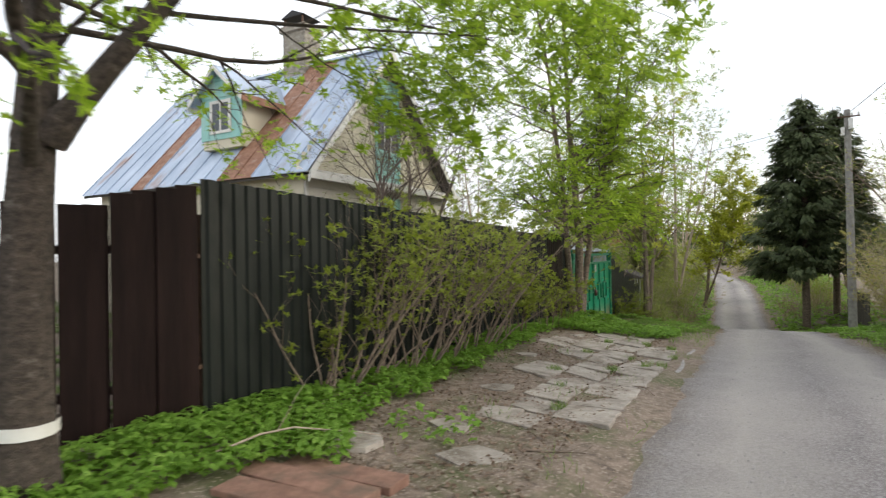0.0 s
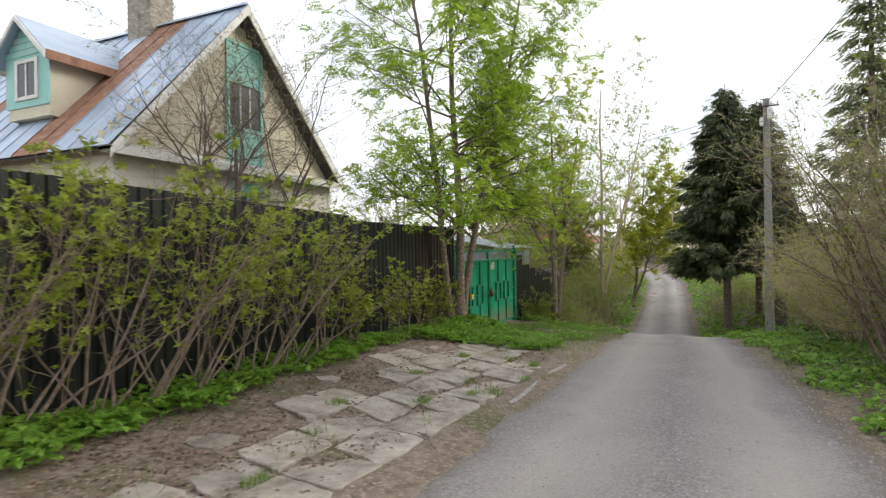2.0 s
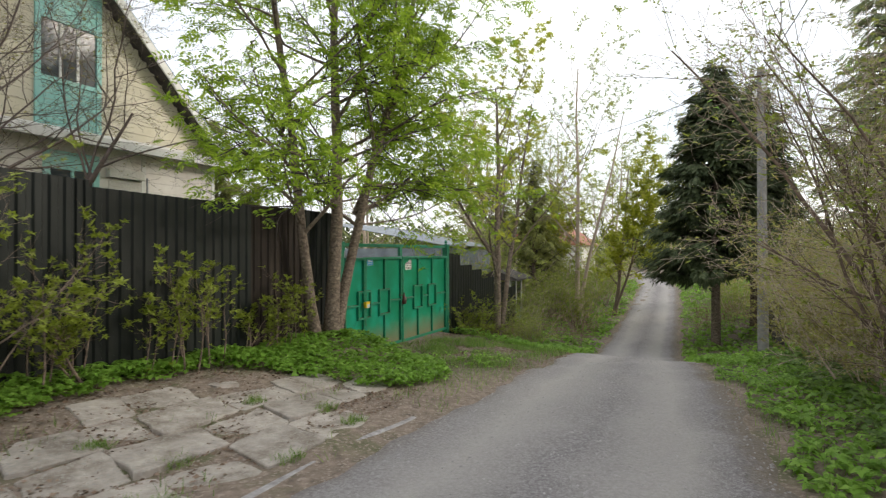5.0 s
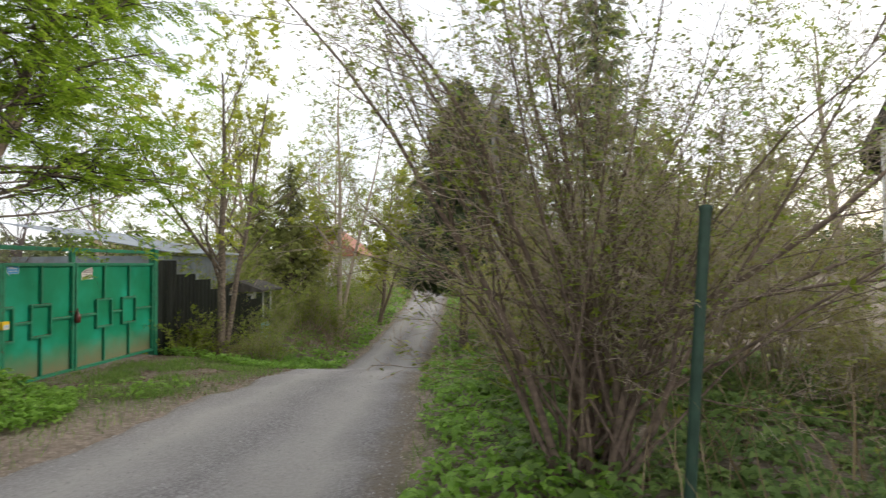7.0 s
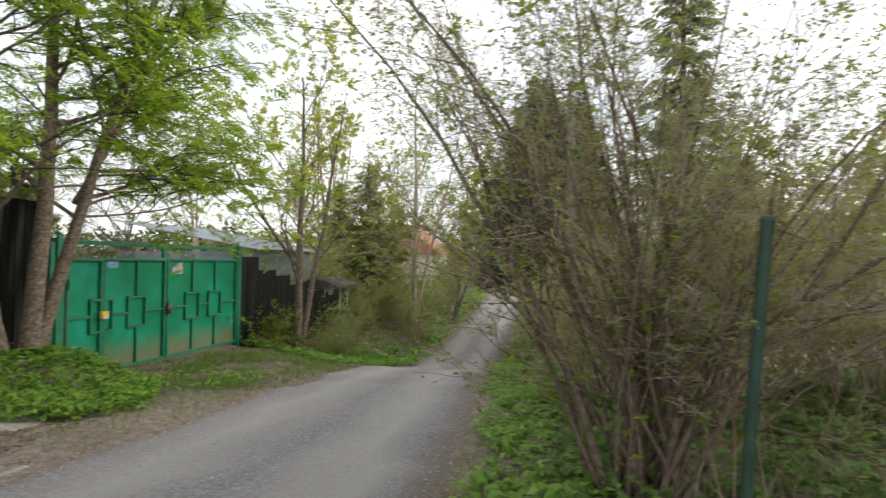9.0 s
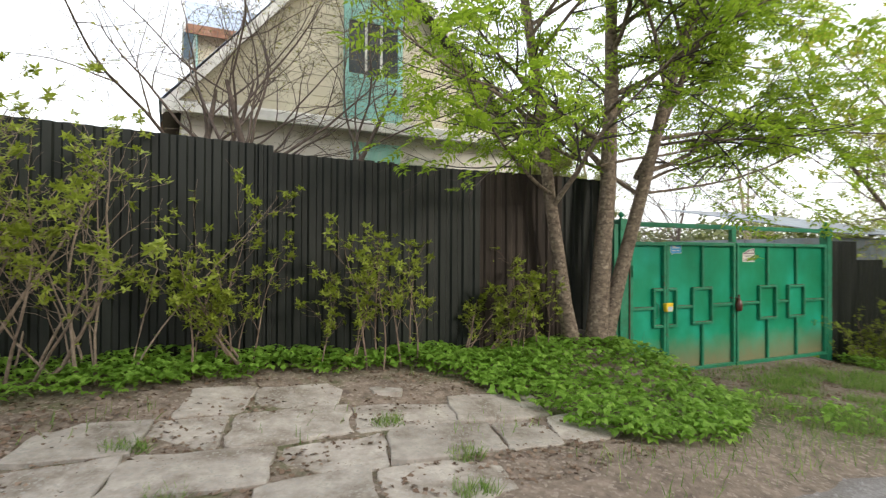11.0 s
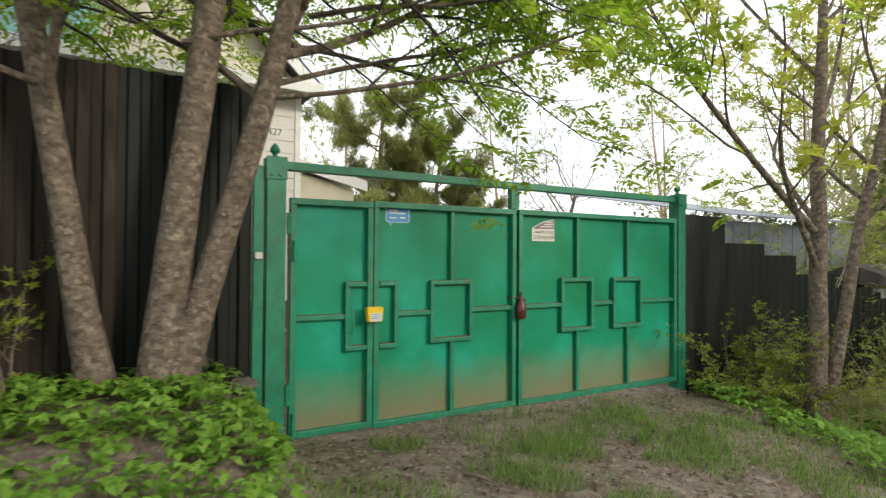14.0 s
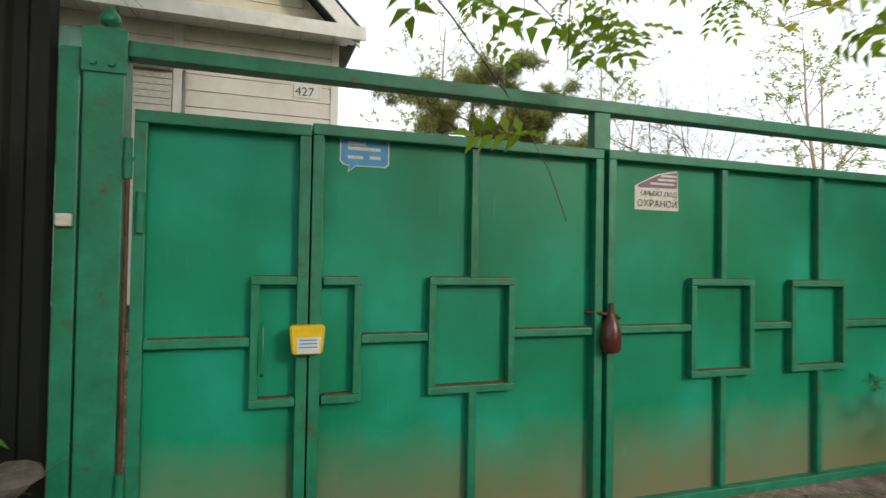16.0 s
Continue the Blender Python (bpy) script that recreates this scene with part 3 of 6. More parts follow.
def height(x, y):
    x, y = np.asarray(x, float), np.asarray(y, float)
    z = smooth_interp(y, PY, PZ)
    left = blend(-1.2, -3.7, x)
    z = z + left * (0.12 + 0.1 * blend(5, 9, y)) * blend(14.9, 14.3, y)
    z = z + 0.15 * np.exp(-((x + 3.7) / 0.8) ** 2 - ((y - 13.8) / 0.75) ** 2)
    apron = np.interp(y, [14.2, 14.75, 17, 19.3, 20.5, 22], [-0.45, -0.7, -0.72, -0.78, -1.1, -1.5])
    z = z + blend(-1.4, -3.2, x) * blend(14.3, 14.75, y) * blend(22, 20, y) * blend(-6.5, -4.5, x) * (apron - z)
    dist_l = CXY(y) - WXY(y) - x
    z = z + blend(-5.2, -7.5, x) * np.clip(-1.5 - z, 0, 2) * blend(80, 40, y)
    z = z + 0.75 * blend(0.6, 3.0, dist_l) * blend(20.5, 26, y) * blend(70, 45, y)
    dist_r = x - CXY(y) - WXY(y)
    z = z + 0.12 * blend(0.1, 1.2, dist_r) * blend(24, 15, y) + 0.5 * blend(0.6, 3.0, dist_r) * blend(18, 24, y)
    z = z + 0.02 * np.sin(2.3 * x + 1.1 * y) * np.cos(1.7 * y - 0.6 * x) + 0.012 * np.sin(5.1 * x - 3.7 * y)
    z = z - 0.04 * (1 - blend(0.0, 0.35, np.abs(x - CXY(y)) - WXY(y)))
    return z


def CXY(y):
    return smooth_interp(y, CY, CX)


def WXY(y):
    return np.interp(y, WY, WX)


def gz(x, y):
    return float(height(x, y))


def grid_mesh(name, xs, ys, zfun, material, across=False):
    X, Y = np.meshgrid(xs, ys)
    X2, Y2, Z = zfun(X, Y)
    nx, ny = len(xs), len(ys)
    i = (np.arange(ny - 1)[:, None] * nx + np.arange(nx - 1)[None]).ravel()
    quads = np.stack([i, i + 1, i + nx + 1, i + nx], 1)
    me = mesh_of(name, np.stack([X2, Y2, Z], 2).reshape(-1, 3), quads, material, True)
    if across:
        uv = np.stack([(X.ravel() + 1) / 2, Y.ravel()], 1)[quads.ravel()]
        me.uv_layers.new(name="lane").data.foreach_set("uv", uv.astype(np.float32).ravel())
    return me


def spaced(a, b_, step, far, n=34):
    inner = np.arange(a, b_ + step / 2, step)
    g = np.geomspace(step * 1.5, far, n)
    return np.concatenate([a - g[::-1], inner, b_ + g])


ground = new("ground", grid_mesh("ground", spaced(-9, 10, 0.16, 900), spaced(-4, 34, 0.16, 900), lambda X, Y: (X, Y, height(X, Y)), M_GROUND))
tagged(ground, "bare brown soil with leaf litter and moss", "ground", kind="structure")


def road_shape(X, Y):
    edge = 0.05 * np.sin(1.9 * Y) + 0.035 * np.sin(4.3 * Y + 1) + 0.03 * np.sin(9.1 * Y)
    x = CXY(Y) + X * (WXY(Y) + 0.12 + edge * np.abs(X))
    crown = 0.045 - 0.03 * np.abs(X) ** 2 - 0.05 * blend(0.8, 1.0, np.abs(X)) - 0.022 * (np.exp(-((X - 0.5) / 0.16) ** 2) + np.exp(-((X + 0.5) / 0.16) ** 2))
    return x, Y, height(x, Y) + crown + 0.006 * np.sin(7 * x + 3 * Y) * np.sin(5 * Y)


road = new("road", grid_mesh("road", np.linspace(-1, 1, 41), np.concatenate([np.arange(-30, -2, 1.0), np.arange(-2, 20, 0.12), np.arange(20, 75, 0.5), np.arange(75, 300, 6.0)]), road_shape, M_ROAD, True))
tagged(road, "grey packed gravel lane with pale wheel tracks", "road", kind="structure")


# ---- sheet-metal fence along the lane ----
FX = -3.9


def sheet(y0, y1, z_low, top0, top1, x=FX, pitch=0.15, depth=0.026):
    """One corrugated sheet along y, facing +x, 1 mm steel folded back at the rims."""
    n = max(2, round((y1 - y0) / pitch))
    step = (y1 - y0) / n
    ys, xs = [], []
    for i in range(n):
        for f, d in ((0.0, 0.0), (0.3, 0.0), (0.42, 1.0), (0.86, 1.0), (0.98, 0.0)):
            ys.append(y0 + (i + f) * step)
            xs.append(x + d * depth)
    ys.append(y1)
    xs.append(x)
    m = len(ys)
    top = [top0 + (top1 - top0) * (y - y0) / (y1 - y0) for y in ys]
    bm = bmesh.new()
    front = [(bm.verts.new((xs[i], ys[i], z_low)), bm.verts.new((xs[i], ys[i], top[i]))) for i in range(m)]
    back = [(bm.verts.new((xs[i] - 0.004, ys[i], z_low)), bm.verts.new((xs[i] - 0.004, ys[i], top[i]))) for i in range(m)]
    for i in range(m - 1):
        bm.faces.new((front[i][0], front[i + 1][0], front[i + 1][1], front[i][1]))
        bm.faces.new((back[i][0], back[i][1], back[i + 1][1], back[i + 1][0]))
        bm.faces.new((front[i][1], front[i + 1][1], back[i + 1][1], back[i][1]))
    for a, b_ in ((front[0], back[0]), (back[-1], front[-1])):
        bm.faces.new((a[0], a[1], b_[1], b_[0]))
    return bm


fence = thing("sheet_metal_fence", FX, 2.65, 0, "tall dark green corrugated sheet-metal fence behind shrubs", "fence")
y = 2.68
k = 0
rng = random.Random(4)
while y < 14.35:
    y2 = 10.05 if y < 10 and y + 1.35 > 10.05 else min(y + 1.2, 14.51)
    upper = y < 10

    def fence_top(v):
        return 2.27 - 0.026 * (v - 2.65) if v <= 10.05 and upper else 2.0 + 0.012 * math.sin(v * 2)

    low = min(gz(FX + 0.15, y), gz(FX + 0.15, y2)) - 0.04
    brown = 12.2 < y < 13.3
    jut = 0.006 * (k % 2)
    part("sheet_panel", sheet(y - 2.65, y2 - 2.65 + 0.01, low, fence_top(y), fence_top(y2), jut), M_FENCE_BROWN if brown else M_FENCE, fence,
         "brown weathered sheet" if brown else "")
    y = y2
    k += 1
for z in (0.55, 1.55):
    part("rail", box(-0.05, -0.012, 0.0, 11.8, z, z + 0.04, 0.004), M_CHAIN, fence)
for i in range(6):
    part("post", box(-0.11, -0.052, 0.02 + 2.34 * i, 0.08 + 2.34 * i, gz(FX, 2.7 + 2.34 * i) - 0.3, 1.95, 0.005), M_CHAIN, fence)

# rubble footing under the end of the fence
footing = thing("rubble_footing", FX + 0.05, 14.2, gz(FX + 0.05, 14.3), "rough grey stones packed under the fence end", "stones")
for i in range(16):
    bm = bmesh.new()
    bmesh.ops.create_icosphere(bm, subdivisions=2, radius=0.09)
    a, b_ = rng.uniform(-0.5, 0.35), rng.uniform(-0.05, 0.16)
    for v in bm.verts:
        v.co = Vector((v.co.x * 1.1, v.co.y * 1.3, v.co.z * 0.8)) * (0.8 + 0.5 * noise.noise(v.co * 9 + Vector((i * 3, 0, 0))))
        v.co += Vector((b_, a, rng.uniform(-0.004, 0.004) - 0.12 + 0.22 * (i % 3) / 2 + (a < 0) * 0.06))
    part("stone", bm, M_ROCK, footing)

# brown board fence before the sheet fence
palisade = thing("board_fence", -3.95, 2.6, 0, "dark brown painted board fence with narrow gaps", "fence")
for i in range(26):
    t0 = 0.03 + 0.178 * i
    yy = 2.6 - t0 * 0.95
    xx = -3.96 - t0 * 0.26
    tall = 2.2 - 0.035 * i if i < 4 else 1.98 + 0.02 * rng.random()
    half = 0.093 if i < 6 else 0.079
    bm = box(-0.011, 0.011, -half, half, gz(xx, yy) - 0.05 + 0.05 * rng.random(), tall, 0.004)
    bmesh.ops.rotate(bm, verts=bm.verts, matrix=Matrix.Rotation(radians(-15.3 + rng.uniform(-1, 1)), 3, "Z"))
    bmesh.ops.translate(bm, verts=bm.verts, vec=(xx + 3.95 + (0.014 if i < 4 else 0) + (0.024 * (i % 2) if i < 6 else 0), yy - 2.6, 0))
    part("board", bm, M_PALISADE, palisade)
for z in (0.45, 1.6):
    bm = box(-0.06, -0.014, -4.7, 0, z, z + 0.07, 0.005)
    bmesh.ops.rotate(bm, verts=bm.verts, matrix=Matrix.Rotation(radians(-15.3), 3, "Z"))
    part("rail", bm, M_PALISADE, palisade)
for i in range(3):
    part("post", box(-0.14 - 0.6 * i, -0.065 - 0.6 * i, -0.2 - 2.2 * i, -0.12 - 2.2 * i, -0.3, 1.9, 0.006), M_PALISADE, palisade)

# stepped sheet fence past the gate
fence2 = thing("stepped_sheet_fence", FX, 19.5, 0, "dark green sheet fence stepping down the slope", "fence")
for a, b_, top in ((19.53, 20.34, 1.27), (20.34, 21.21, 0.94), (21.21, 22.0, 0.79), (22.0, 23.1, 0.52), (23.1, 24.3, 0.3), (24.3, 25.4, 0.1)):
    part("sheet_panel", sheet(a - 19.5, b_ - 19.5, gz(FX, b_) - 0.35, top, top, 0.0, 0.19, 0.005), M_FENCE, fence2)
    part("post", box(-0.07, -0.02, b_ - 19.56, b_ - 19.51, gz(FX, b_) - 0.4, top - 0.05, 0.004), M_CHAIN, fence2)

# ---- green sheet gate ----
GZ = -0.69
gate = thing("double_gate", FX, 14.69, GZ, "closed green painted steel double gate with a wicket door", "gate")


def gbox(y0, y1, z0, z1, x0=0.0, x1=0.05, bevel=0.005):
    """A box of the gate, in plan metres along y and z, x from the sheet's face."""
    return box(x0, x1, y0 - 14.69, y1 - 14.69, z0 - GZ, z1 - GZ, bevel)


for name, y0, y1, top in (("gate_post", 14.62, 14.765, 1.49), ("gate_post", 19.36, 19.49, 1.5)):
    post = part(name, gbox(y0, y1, GZ - 0.25, top, -0.085, 0.055, 0.006), M_GATE_TUBE, gate)
    part("cap_plate", gbox(y0 - 0.006, y1 + 0.006, top - 0.17, top + 0.004, 0.056, 0.064, 0.002), M_GATE_TUBE, post)
    for dy in (0.035, 0.1):
        bm = bmesh.new()
        bmesh.ops.create_cone(bm, segments=10, radius1=0.014, radius2=0.012, depth=0.014, cap_ends=True,
                              matrix=Matrix.Translation((0.07, y0 + dy - 14.69, top - 0.135 - GZ)) @ Matrix.Rotation(radians(90), 4, "Y"))
        part("bolt", bm, M_GATE_TUBE, post)
    acorn = [(0.036, 0.0), (0.036, 0.012), (0.02, 0.02), (0.018, 0.034), (0.036, 0.044), (0.04, 0.062), (0.032, 0.085), (0.014, 0.105), (0.003, 0.118)]
    part("finial", tube_mesh("finial", [([(-0.015, (y0 + y1) / 2 - 14.69, top - GZ + h) for _, h in acorn], [r for r, _ in acorn])], M_GATE_TUBE, 12), None, post)
part("top_beam", gbox(14.767, 19.358, 1.405, 1.47, -0.07, 0.02), M_GATE_TUBE, gate)
part("middle_stop", gbox(16.935, 17.035, 1.21, 1.403, -0.05, 0.015), M_GATE_TUBE, gate)


def leaf_panel(name, y0, y1, z0, z1, rims=0.048):
    """A gate leaf: sheet with a raised tube frame."""
    lf = part(name, gbox(y0, y1, z0, z1, -0.004, 0.0, 0), M_GATE, gate)
    for nm, a, b_, c, d in (("top_rail", y0, y1, z1 - 0.05, z1), ("bottom_rail", y0, y1, z0, z0 + 0.05),
                            ("side_rail", y0, y0 + rims, z0 + 0.051, z1 - 0.051), ("side_rail", y1 - rims, y1, z0 + 0.051, z1 - 0.051)):
        part(nm, gbox(a, b_, c, d, 0.002, 0.056), M_GATE_TUBE, lf)
    return lf


wicket = leaf_panel("wicket_leaf", 14.8, 15.485, -0.665, 1.19)
fixed = leaf_panel("fixed_leaf", 15.492, 16.97, -0.68, 1.2)
right = leaf_panel("right_leaf", 17.0, 19.33, -0.69, 1.205)


def tube_on(lf, y0, y1, z0, z1, name="bar", depth=0.044):
    bar = part(name, gbox(y0, y1, z0, z1, 0.002, depth, 0.004), M_GATE_TUBE, lf)
    if z1 - z0 < 0.06:
        part("rust_line", gbox(y0 + 0.012, y1 - 0.012, z1, z1 + 0.005, 0.001, depth - 0.014, 0), M_RUST_DIRT, bar, "line of rust and dirt")


def square_on(lf, y0, y1, z0, z1, open_left=False, open_right=False):
    """A raised rectangle of tube with its joints butted."""
    tube_on(lf, y0, y1, z1 - 0.035, z1, "ornament_bar", 0.05)
    tube_on(lf, y0, y1, z0, z0 + 0.035, "ornament_bar", 0.05)
    if not open_left:
        tube_on(lf, y0, y0 + 0.035, z0 + 0.036, z1 - 0.036, "ornament_bar", 0.05)
    if not open_right:
        tube_on(lf, y1 - 0.035, y1, z0 + 0.036, z1 - 0.036, "ornament_bar", 0.05)


square_on(wicket, 15.25, 15.436, -0.025, 0.53, open_right=True)
square_on(fixed, 15.549, 15.72, -0.025, 0.53, open_left=True)
square_on(fixed, 16.035, 16.475, -0.015, 0.53)
square_on(right, 17.55, 18.0, -0.015, 0.53)
square_on(right, 18.29, 18.745, -0.015, 0.525)
tube_on(wicket, 14.849, 15.249, 0.235, 0.272)
tube_on(fixed, 15.721, 16.034, 0.235, 0.272)
tube_on(fixed, 16.476, 16.92, 0.24, 0.277)
tube_on(right, 17.05, 17.549, 0.243, 0.28)
tube_on(right, 18.001, 18.289, 0.243, 0.28)
tube_on(right, 18.746, 19.28, 0.243, 0.28)
for lf, yc in ((fixed, 16.26), (right, 17.78), (right, 18.525)):
    tube_on(lf, yc - 0.02, yc + 0.02, 0.531, 1.15)
    tube_on(lf, yc - 0.02, yc + 0.02, -0.63, -0.016)
part("stop_strip", gbox(15.45, 15.53, -0.66, 1.18, -0.03, -0.008, 0), M_GATE_TUBE, fixed)
part("stop_strip", gbox(16.955, 17.03, -0.66, 1.2, -0.03, -0.008, 0), M_GATE_TUBE, fixed)
# hinges and rods
for yy, zz, lf in ((14.782, 0.99, wicket), (14.782, -0.32, wicket), (14.83, 0.78, wicket), (14.83, -0.55, wicket), (19.345, 0.82, right), (19.345, -0.42, right)):
    bm = bmesh.new()
    bmesh.ops.create_cone(bm, segments=10, radius1=0.017, radius2=0.017, depth=0.16, cap_ends=True, matrix=Matrix.Translation((0.062, yy - 14.69, zz - GZ)))
    bmesh.ops.create_cone(bm, segments=10, radius1=0.02, radius2=0.02, depth=0.012, cap_ends=True, matrix=Matrix.Translation((0.062, yy - 14.69, zz - GZ)))
    part("hinge", bm, M_GATE_TUBE, lf)
bm = bmesh.new()
bmesh.ops.create_cone(bm, segments=8, radius1=0.009, radius2=0.009, depth=1.15, cap_ends=True, matrix=Matrix.Translation((0.06, 14.782 - 14.69, 0.335 - GZ)))
part("hinge_rod", bm, M_CHAIN, wicket, "worn grey steel rod")
part("door_handle", tube_mesh("door_handle", [([(0.04, 0.61, 0.8), (0.075, 0.612, 0.82), (0.08, 0.613, 0.9), (0.075, 0.612, 1.0), (0.04, 0.61, 1.02)], [0.008] * 5)], M_GATE_TUBE, 8), None, wicket)

# yellow plastic box hung over the wicket's lock
cover = thing("lock_cover", FX + 0.058, 15.48, 0.205, "yellow plastic tub turned over the wicket lock", "tub")
bm = prism([(-0.062, 0.0), (0.062, 0.0), (0.074, 0.11), (0.07, 0.122), (-0.07, 0.122), (-0.074, 0.11)], 0, 0.0, 0.065, 0.008)
part("tub", bm, M_YELLOW, cover)
part("label_sheet", prism([(-0.045, 0.006), (0.052, 0.006), (0.055, 0.075), (-0.045, 0.072)], 0, 0.0655, 0.0675), M_PAPER, cover, "white printed label")
for zz in (0.03, 0.045, 0.06):
    part("print_line", prism([(-0.034, zz), (0.04, zz), (0.04, zz + 0.005), (-0.034, zz + 0.005)], 0, 0.068, 0.069), M_BLUE, cover)

# cut plastic bottle over the padlock
bottle = thing("bottle_shield", FX + 0.085, 17.0, 0.155, "dark red plastic bottle hung over the padlock", "bottle")
prof = [(0.038, 0.0), (0.05, 0.015), (0.054, 0.07), (0.05, 0.115), (0.038, 0.155), (0.02, 0.185), (0.013, 0.205), (0.014, 0.22), (0.013, 0.235)]
part("bottle", tube_mesh("bottle", [([(0, 0, h) for _, h in prof], [r for r, _ in prof])], M_BOTTLE, 18), None, bottle)
part("cap", tube_mesh("cap", [([(0, 0, 0.233), (0, 0, 0.248), (0, 0, 0.253)], [0.015, 0.015, 0.004])], M_CHAIN, 12), None, bottle)
part("padlock_chain", tube_mesh("padlock_chain", [([(-0.09, -0.1, 0.2), (-0.04, -0.07, 0.2), (0, 0.02, 0.19), (-0.04, 0.08, 0.17), (-0.09, 0.1, 0.17)], [0.01] * 5)], M_CHAIN, 6), None, bottle)


def writing(text, size, x, y, z, parent, material, spacing=1.0):
    """Raised lettering facing +x, its left end at y."""
    cu = bpy.data.curves.new("letters", "FONT")
    cu.body, cu.size, cu.extrude, cu.space_character = text, size, 0.0008, spacing
    tmp = bpy.data.objects.new("letters", cu)
    scene.collection.objects.link(tmp)
    bpy.context.view_layer.update()
    me = bpy.data.meshes.new_from_object(tmp.evaluated_get(bpy.context.evaluated_depsgraph_get()))
    bpy.data.objects.remove(tmp)
    me.transform(Matrix.Translation((x, y, z)) @ Matrix(((0, 0, 1, 0), (1, 0, 0, 0), (0, 1, 0, 0), (0, 0, 0, 1))))
    me.materials.clear()
    me.materials.append(material)
    return part("lettering", me, material, parent)


# stickers
bubble = thing("blue_sticker", FX + 0.001, 15.62, 1.005, "blue speech-bubble sticker with white print on the gate", "sticker")
out_ = [(0.0, 0.05), (0.015, 0.035), (0.04, 0.032), (0.035, 0.005), (0.07, 0.032), (0.2, 0.032), (0.215, 0.045), (0.215, 0.135), (0.2, 0.15), (0.02, 0.155), (0.0, 0.14)]
part("border", prism([(0.107 + (a - 0.107) * 1.06, 0.085 + (b_ - 0.085) * 1.1) for a, b_ in out_], 0, 0.001, 0.002), M_PAPER, bubble)
part("field", prism(out_, 0, 0.0025, 0.0035), M_BLUE, bubble)
for a, b_, c in ((0.03, 0.11, 0.122), (0.03, 0.18, 0.1), (0.03, 0.1, 0.06), (0.13, 0.18, 0.062)):
    part("print_line", prism([(a, c), (b_, c), (b_, c + 0.014), (a, c + 0.014)], 0, 0.0037, 0.0042), M_PAPER, bubble)
notice = thing("security_notice", FX + 0.001, 17.2, 0.905, "torn white and purple security notice glued to the gate", "sticker")
part("paper", prism([(0.0, 0.0), (0.29, 0.0), (0.285, 0.2), (0.28, 0.225), (0.15, 0.2), (0.0, 0.13)], 0, 0.001, 0.002), M_PAPER, notice)
part("printed_field", prism([(0.02, 0.12), (0.28, 0.125), (0.28, 0.215), (0.16, 0.195), (0.02, 0.135)], 0, 0.0025, 0.003), M_PURPLE, notice)
for a, b_, c in ((0.17, 0.27, 0.185), (0.15, 0.27, 0.163), (0.1, 0.26, 0.14)):
    part("print_line", prism([(a, c), (b_, c), (b_, c + 0.012), (a, c + 0.012)], 0, 0.0034, 0.0039), M_PAPER, notice)
writing("ОБЪЕКТ ПОД", 0.036, 0.0035, 0.035, 0.078, notice, M_INK)
writing("ОХРАНОЙ", 0.052, 0.0035, 0.014, 0.018, notice, M_INK, 1.05)

# timber post between fence and gate with a bell push
side_post = thing("timber_post", FX - 0.02, 14.575, gz(FX, 14.575), "old green painted timber post beside the gate", "post")
part("plank", box(-0.03, 0.05, -0.045, 0.03, -0.2, 1.42 - gz(FX, 14.575), 0.006), M_GATE_TUBE, side_post)
part("bell_push", box(0.051, 0.075, -0.035, 0.02, 1.24, 1.29, 0.008), M_PAPER, side_post, "small cream plastic bell push")


# ---- cream house with a steep metal roof ----
HX, HY0, HY1, HM, EAVE, RIDGE = -8.75, 9.3, 16.25, 12.5, 3.54, 7.5
house = thing("house", HX, HM, gz(HX, HM), "cream sided house with a steep rusty metal roof and turquoise trim", "house")
HZ = gz(HX, HM)


def hpart(name, bm, material, parent=None, label=""):
    """A part of the house given in plan metres."""
    if isinstance(bm, bmesh.types.BMesh):
        bmesh.ops.translate(bm, verts=bm.verts, vec=(-HX, -HM, -HZ))
    else:
        bm.transform(Matrix.Translation((-HX, -HM, -HZ)))
    return part(name, bm, material, parent or house, label)


hpart("core_wall", prism([(HY0, HZ - 0.3), (HY1, HZ - 0.3), (HY1, EAVE), (HM, RIDGE - 0.25), (HY0, EAVE)], 0, -17.0, HX - 0.03), M_SIDING)
gable = hpart("gable_cladding", box(HX - 0.028, HX - 0.002, HY0, HY1, HZ - 0.25, 0.0), M_LOG)
z = 0.02
while z < RIDGE - 0.4:
    half = min((HY1 - HY0) / 2, (RIDGE - 0.12 - z - 0.2) / 1.03)
    c = (HY0 + HY1) / 2 if z < EAVE else HM
    bm = prism([(HX - 0.02, z), (HX + 0.016, z), (HX + 0.003, z + 0.198), (HX - 0.02, z + 0.198)], 1, c - half, c + half)
    hpart("siding_board", bm, M_SIDING if z > EAVE - 0.1 else M_SIDING_LOW, gable)
    z += 0.2
slope = (RIDGE - EAVE) / (HM - 9.0)
roof = hpart("roof_deck", prism([(9.0, EAVE - 0.06), (HM, RIDGE - 0.06), (16.45, EAVE - 0.06), (16.45, EAVE - 0.12), (HM, RIDGE - 0.16), (9.0, EAVE - 0.12)], 0, -17.4, -8.36), M_LOG)
for i in range(15):
    xa = -17.4 + i * 0.605
    xb = xa + 0.595
    for ya, yb in ((8.95, HM), (16.5, HM)):
        sgn = 1 if yb > ya else -1
        rust = (10 <= i <= 11 or i == 4) and sgn == 1
        bm = prism([(xa, ya), (xb, ya), (xb, yb), (xa, yb)], 2, 0.0, 0.012)
        box(xa - 0.006, xa + 0.012, min(ya, yb), max(ya, yb), 0.0, 0.045, 0, bm)
        for v in bm.verts:
            v.co.z += EAVE - 0.05 + (RIDGE - EAVE) * abs(v.co.y - ya) / abs(yb - ya)
        hpart("roof_sheet", bm, M_RUST if rust else M_ROOF, roof, "rust-brown roof sheet" if rust else "")
